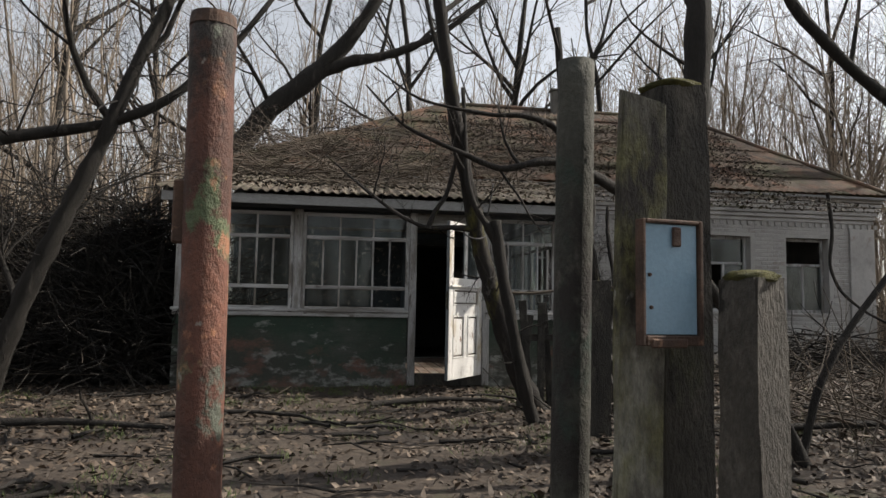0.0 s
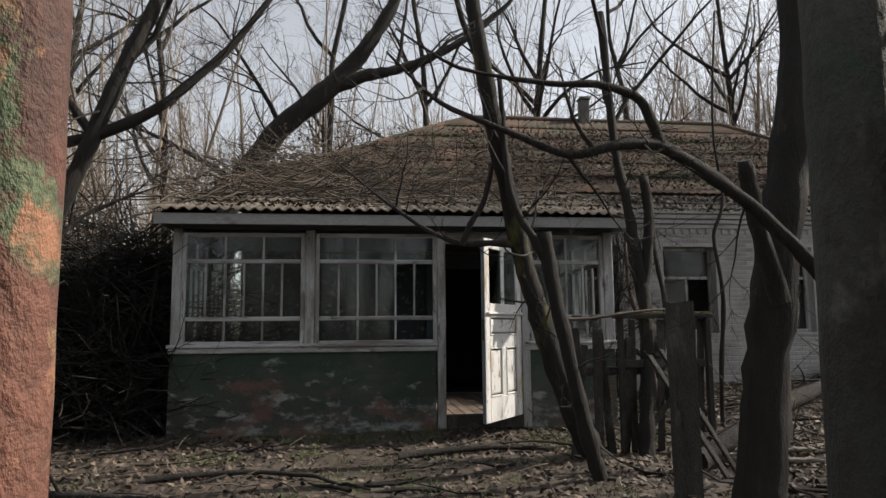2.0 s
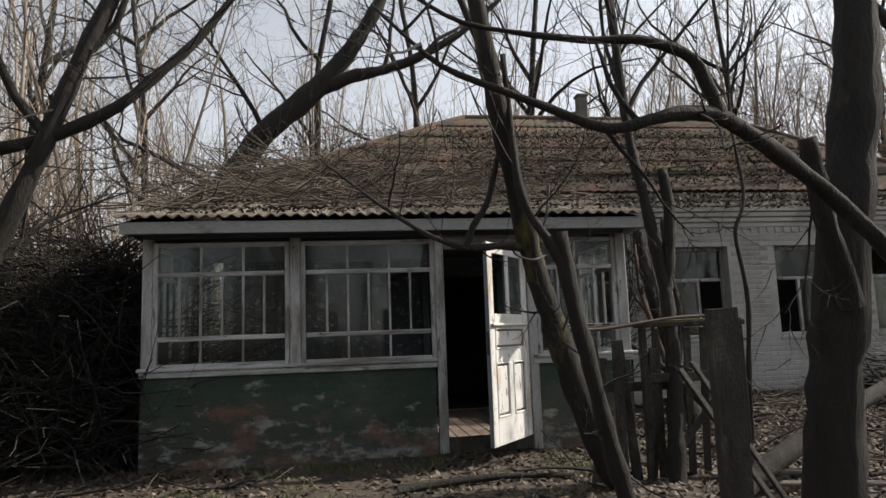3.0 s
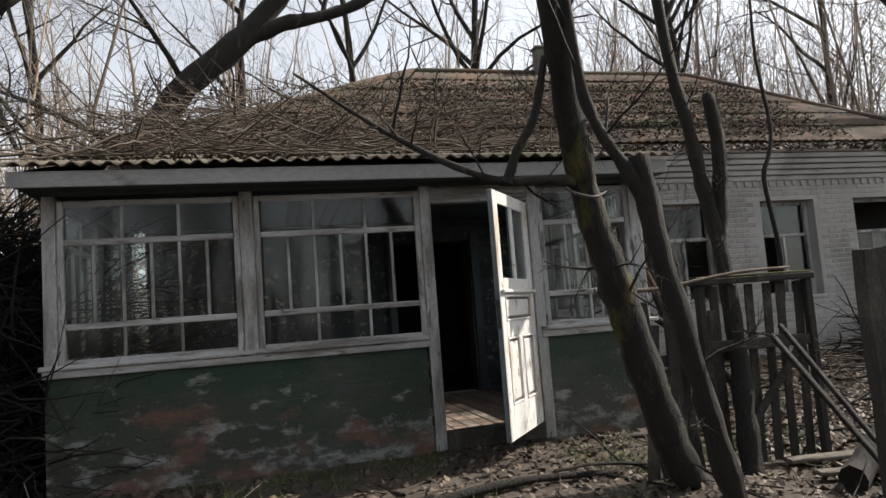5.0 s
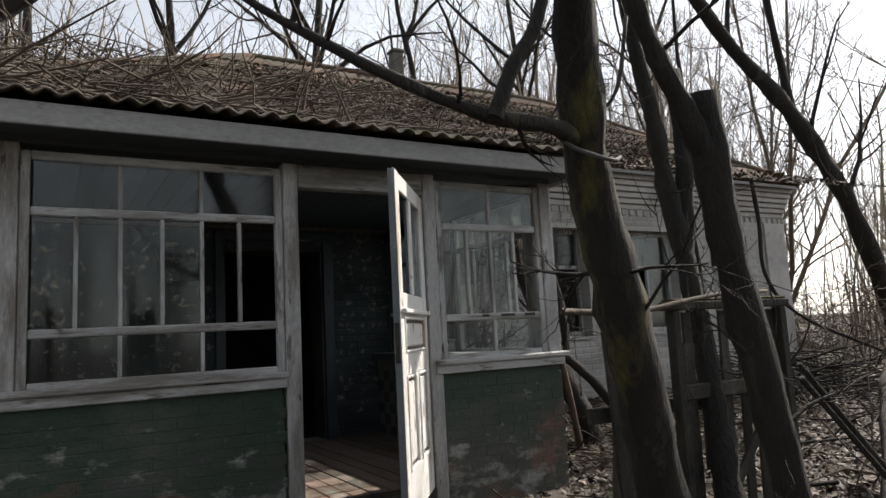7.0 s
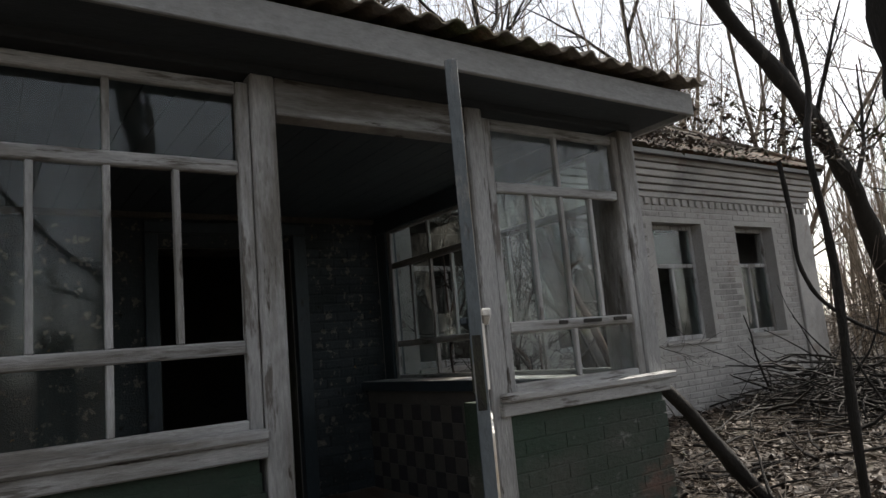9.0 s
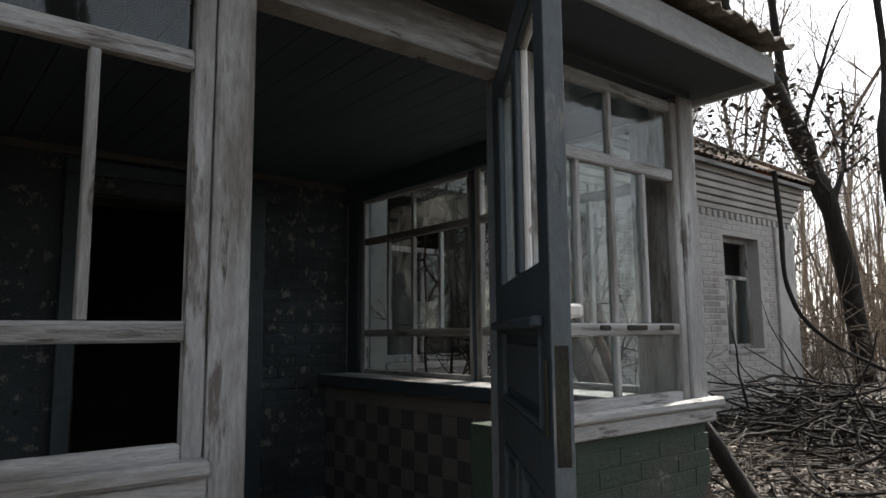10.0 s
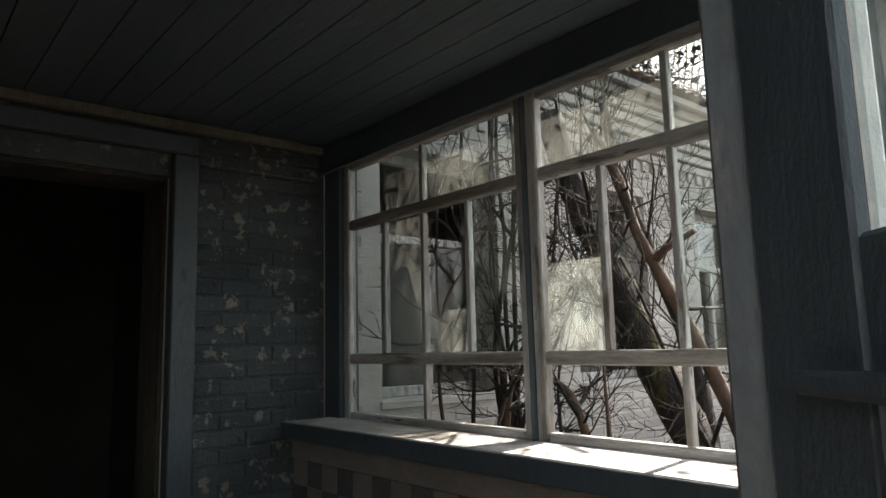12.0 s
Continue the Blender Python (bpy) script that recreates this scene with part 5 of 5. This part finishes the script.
# ---- woods around ----
def bare_template(seed, h, bushy):
    rng = np.random.default_rng(seed)
    out = []
    for s in range(1 if not bushy else 3):
        d = np.array([rng.normal(0, 0.12 if not bushy else 0.3), rng.normal(0, 0.12 if not bushy else 0.3), 1.0])
        d /= np.linalg.norm(d)
        n, p, pts, rad = 9, np.array([rng.normal(0, 0.1), rng.normal(0, 0.1), -0.2]), [], []
        r = h * (0.0105 if not bushy else 0.006)
        for i in range(n + 1):
            pts.append(p.copy()), rad.append(r * (1 - 0.85 * i / n))
            d = d + rng.normal(0, 0.07, 3) + np.array([0, 0, 0.06])
            d /= np.linalg.norm(d)
            p = p + d * h / n
        out.append((pts, rad, 3))
        for _ in range(int(h * (2.4 if not bushy else 2.2))):
            f = rng.uniform(0.18, 0.98) * n
            i = min(n - 1, int(f))
            q = pts[i] + (pts[i + 1] - pts[i]) * (f - i)
            a = rng.uniform(0, 6.28)
            e = np.array([math.cos(a), math.sin(a), rng.uniform(0.5, 1.5)])
            limb(rng, q, e / np.linalg.norm(e), h * rng.uniform(0.12, 0.3), max(0.006, rad[i] * 0.45), 2, out, 0.3, 0.3, (3, 7), 0.45)
    out = [(p[::(2 if dep == 0 else 3)] if dep < 2 else p, [max(a, 0.003) for a in (r[::(2 if dep == 0 else 3)] if dep < 2 else r)], dep) for p, r, dep in out]
    out = [(p, r, dep) for p, r, dep in out if dep > 0 or rng.random() < 0.55]
    return skins(out, ((0.05, 6), (0.02, 4), (0.0, 3)))


def sapling_template(seed, h):
    rng = np.random.default_rng(seed)
    out = []
    for _ in range(6):
        p, d = np.array([rng.normal(0, 0.7), rng.normal(0, 0.7), -0.2]), np.array([rng.normal(0, 0.08), rng.normal(0, 0.08), 1.0])
        hh = h * rng.uniform(0.7, 1.15)
        r, pts, rad = hh * rng.uniform(0.003, 0.0055), [], []
        for i in range(7):
            pts.append(p.copy()), rad.append(max(0.005, r * (1 - 0.8 * i / 6)))
            p = p + d / np.linalg.norm(d) * hh / 6
            d = d + rng.normal(0, 0.06, 3)
        out.append((pts, rad, 3))
        for _ in range(20):
            f = rng.uniform(0.12, 0.99) * 6
            i = min(5, int(f))
            q = pts[i] + (pts[i + 1] - pts[i]) * (f - i)
            a = rng.uniform(0, 6.28)
            e = np.array([math.cos(a) * 0.5, math.sin(a) * 0.5, rng.uniform(0.5, 1.4)])
            e /= np.linalg.norm(e)
            L = rng.uniform(0.5, 1.5)
            m = q + e * L * 0.5
            out.append(([q, m, m + (e + rng.normal(0, 0.25, 3)) * L * 0.5], [0.0065, 0.005, 0.003], 0))
            for _ in range(1):
                g = e + rng.normal(0, 0.5, 3)
                out.append(([m, m + g * L * 0.25, m + (g + rng.normal(0, 0.2, 3)) * L * 0.5], [0.0045, 0.004, 0.003], 0))
    return skins(out, ((0.02, 5), (0.0, 3)))


def far_woods():
    temps = [bare_template(100 + i, 9.0 + 0.8 * (i % 4), i % 2 == 1) for i in range(6)]
    rng = np.random.default_rng(77)

    def plant(name, label, spots, material):
        vs, qs, base = [], [], 0
        for x, y, s in spots:
            v, q = temps[int(rng.integers(len(temps)))]
            a = rng.uniform(0, 6.28)
            c, sn = math.cos(a), math.sin(a)
            w = v @ np.array([[c, sn, 0], [-sn, c, 0], [0, 0, 1]]) * s + np.array([x, y, gz(x, y)])
            vs.append(w), qs.append(q + base)
            base += len(v)
        tagged(from_arrays(name, np.concatenate(vs), np.concatenate(qs), material), label, "woods", kind="stuff")

    def ring(n, x0, x1, y0, y1, s0, s1, bad=lambda x, y: False):
        got = []
        while len(got) < n:
            x, y = rng.uniform(x0, x1), rng.uniform(y0, y1)
            if not bad(x, y):
                got.append((x, y, rng.uniform(s0, s1)))
        return got
    sunny = lambda x, y: 6.0 < y - 0.23 * (x - 3) < 12.5
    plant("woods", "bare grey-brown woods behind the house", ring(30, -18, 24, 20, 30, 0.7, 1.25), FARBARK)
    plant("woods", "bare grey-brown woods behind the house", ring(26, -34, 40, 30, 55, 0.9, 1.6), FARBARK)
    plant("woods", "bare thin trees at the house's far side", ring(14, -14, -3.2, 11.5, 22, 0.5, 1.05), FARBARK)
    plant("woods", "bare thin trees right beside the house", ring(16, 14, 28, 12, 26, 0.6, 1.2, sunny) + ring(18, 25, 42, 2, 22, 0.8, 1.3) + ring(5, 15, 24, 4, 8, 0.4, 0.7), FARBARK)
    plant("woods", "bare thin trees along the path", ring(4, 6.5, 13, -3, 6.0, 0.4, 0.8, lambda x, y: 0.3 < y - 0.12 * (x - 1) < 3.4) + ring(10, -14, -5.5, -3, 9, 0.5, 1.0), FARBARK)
    plant("woods", "bare woods behind the gate", ring(18, -26, 28, -26, -5, 0.7, 1.4), GREYBARK)
    temps = [sapling_template(300 + i, 7.0 + 0.9 * i) for i in range(5)]
    plant("sapling_woods", "dense stand of thin bare saplings in a sunlit pale tone", ring(62, -22, -3.4, 13.5, 27, 0.7, 1.1) + ring(40, -20, 2, 20.5, 32, 0.9, 1.25) + ring(55, 2, 15, 20.3, 28, 0.9, 1.2), SUNLITBARK)
    plant("sapling_woods", "dense stand of thin bare saplings in a sunlit pale tone", ring(60, 13, 36, 13, 34, 0.7, 1.2) + ring(30, 13.2, 24, 8, 20, 0.4, 0.7) + ring(22, -12, -5.5, 6.5, 13, 0.35, 0.6), SUNLITBARK)
    plant("sapling_woods", "thin bare saplings behind the gate", ring(48, -20, 22, -22, -6, 0.9, 1.5), GREYBARK)


far_woods()


# ---- bricks ----
def brick_skin(parent_of, runs, material, size=(0.25, 0.065, 0.03), joint=0.012, seed=0, limit=300, axis="x", hidden=None, stuff_label="", jitter=0.002, edge=0.006):
    """Bricks in running bond over (x0, x1, z0, z1, y) fields; the first `limit` are parts, the rest one joined part."""
    rng = np.random.default_rng(seed)
    L, H, D = size
    bm = bmesh.new()
    add_box(bm, 0, L, -D, 0, 0, H)
    bmesh.ops.bevel(bm, geom=[e for e in bm.edges if all(v.co.y < -D * 0.5 for v in e.verts)], offset=edge, segments=1, affect="EDGES")
    bm.faces.ensure_lookup_table()
    me = bpy.data.meshes.new("brick")
    bm.to_mesh(me)
    base_v = np.array([v.co for v in bm.verts])
    base_f = [[v.index for v in f.verts] for f in bm.faces]
    bm.free()
    me.materials.append(material)
    vs, fs, count = [], [], 0
    for x0, x1, z0, z1, y in runs:
        row, z = 0, z0
        while z + H <= z1 + 0.01:
            x = x0 - (L + joint) / 2 * (row % 2)
            while x < x1 - 0.03:
                a, b = max(x, x0), min(x + L, x1)
                if b - a > 0.04 and not (hidden and hidden(a, b, z, z + H)):
                    loc = (a, y + rng.uniform(-jitter, jitter), z)
                    k = round((b - a) / L, 2)
                    if count < limit:
                        ob = new("brick", me)
                        ob.parent, ob.location, ob.scale = parent_of, loc, (k, 1, 1)
                    else:
                        n = sum(len(v) for v in vs)
                        vs.append(base_v * np.array([k, 1, 1]) + np.array(loc))
                        fs += [[i + n for i in f] for f in base_f]
                    count += 1
                x += L + joint
            z += H + joint
            row += 1
    if vs:
        m2 = bpy.data.meshes.new("brickwork")
        m2.from_pydata(np.concatenate(vs).tolist(), [], fs)
        m2.materials.append(material)
        ob = new("brickwork", m2)
        ob.parent = parent_of
        tagged(ob, stuff_label, kind="stuff")


front = bpy.data.objects["wall_front"]


brick_skin(front, [(VX0, DX0 - 0.11, -0.17, SILL - 0.095, VY0 + 0.029), (DX1 + 0.075, VX1, -0.17, SILL - 0.095, VY0 + 0.029)], GREEN, seed=1, joint=0.006, jitter=0.0006, edge=0.002)
hw = bpy.data.objects["wall_house_front"]
brick_skin(hw, [(4.0, 10.89, 0.0, 2.79, 11.71)], HOUSEW, size=(0.25, 0.066, 0.016), seed=2, hidden=lambda a, b, z0, z1: any(b > w[0] - 0.02 and a < w[1] + 0.02 and z1 > WZ0 - 0.07 and z0 < WZ1 for w in WINX), stuff_label="whitewashed bricks")

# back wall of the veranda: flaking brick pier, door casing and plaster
bw = tagged(slabs("wall_back", [(-1.03, 0.05, 11.662, 11.698, FLOOR, CEILZ), (0.051, 1.92, 11.668, 11.698, FLOOR, CEILZ), (3.13, 3.86, 11.672, 11.698, FLOOR, CEILZ), (1.921, 3.129, 11.668, 11.698, 2.198, CEILZ)], INBRICK, kind="structure"), "flaking blue-grey wall inside the veranda, coloured dark as if dim", "wall")
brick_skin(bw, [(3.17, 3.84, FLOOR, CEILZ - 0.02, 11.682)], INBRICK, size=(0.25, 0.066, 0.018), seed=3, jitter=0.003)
dc = thing("door_casing", (0, 0, 0), "dark blue casing of the inner doorway", "door casing", kind="structure")
block("jamb", 3.052, 3.165, 11.62, 11.70, FLOOR, 2.30, BLUE, dc, 0.006)
block("jamb", 1.90, 1.998, 11.62, 11.70, FLOOR, 2.30, BLUE, dc, 0.006)
# dark linings added over the pale wall ends, standing in for doorway shade
for x in (2.002, 3.03):
    block("reveal", x, x + 0.018, 11.702, 11.985, FLOOR, 2.195, DARKWOOD, dc, 0.002)
block("reveal", 2.021, 3.029, 11.702, 11.985, 2.178, 2.196, DARKWOOD, dc, 0.002)
block("lintel", 1.90, 3.165, 11.615, 11.70, 2.302, 2.39, BLUE, dc, 0.006)
block("ceiling_trim", -1.0, 3.84, 11.61, 11.66, CEILZ - 0.045, CEILZ - 0.002, OLDWOOD, dc, 0.006, "bare wooden strip under the ceiling")
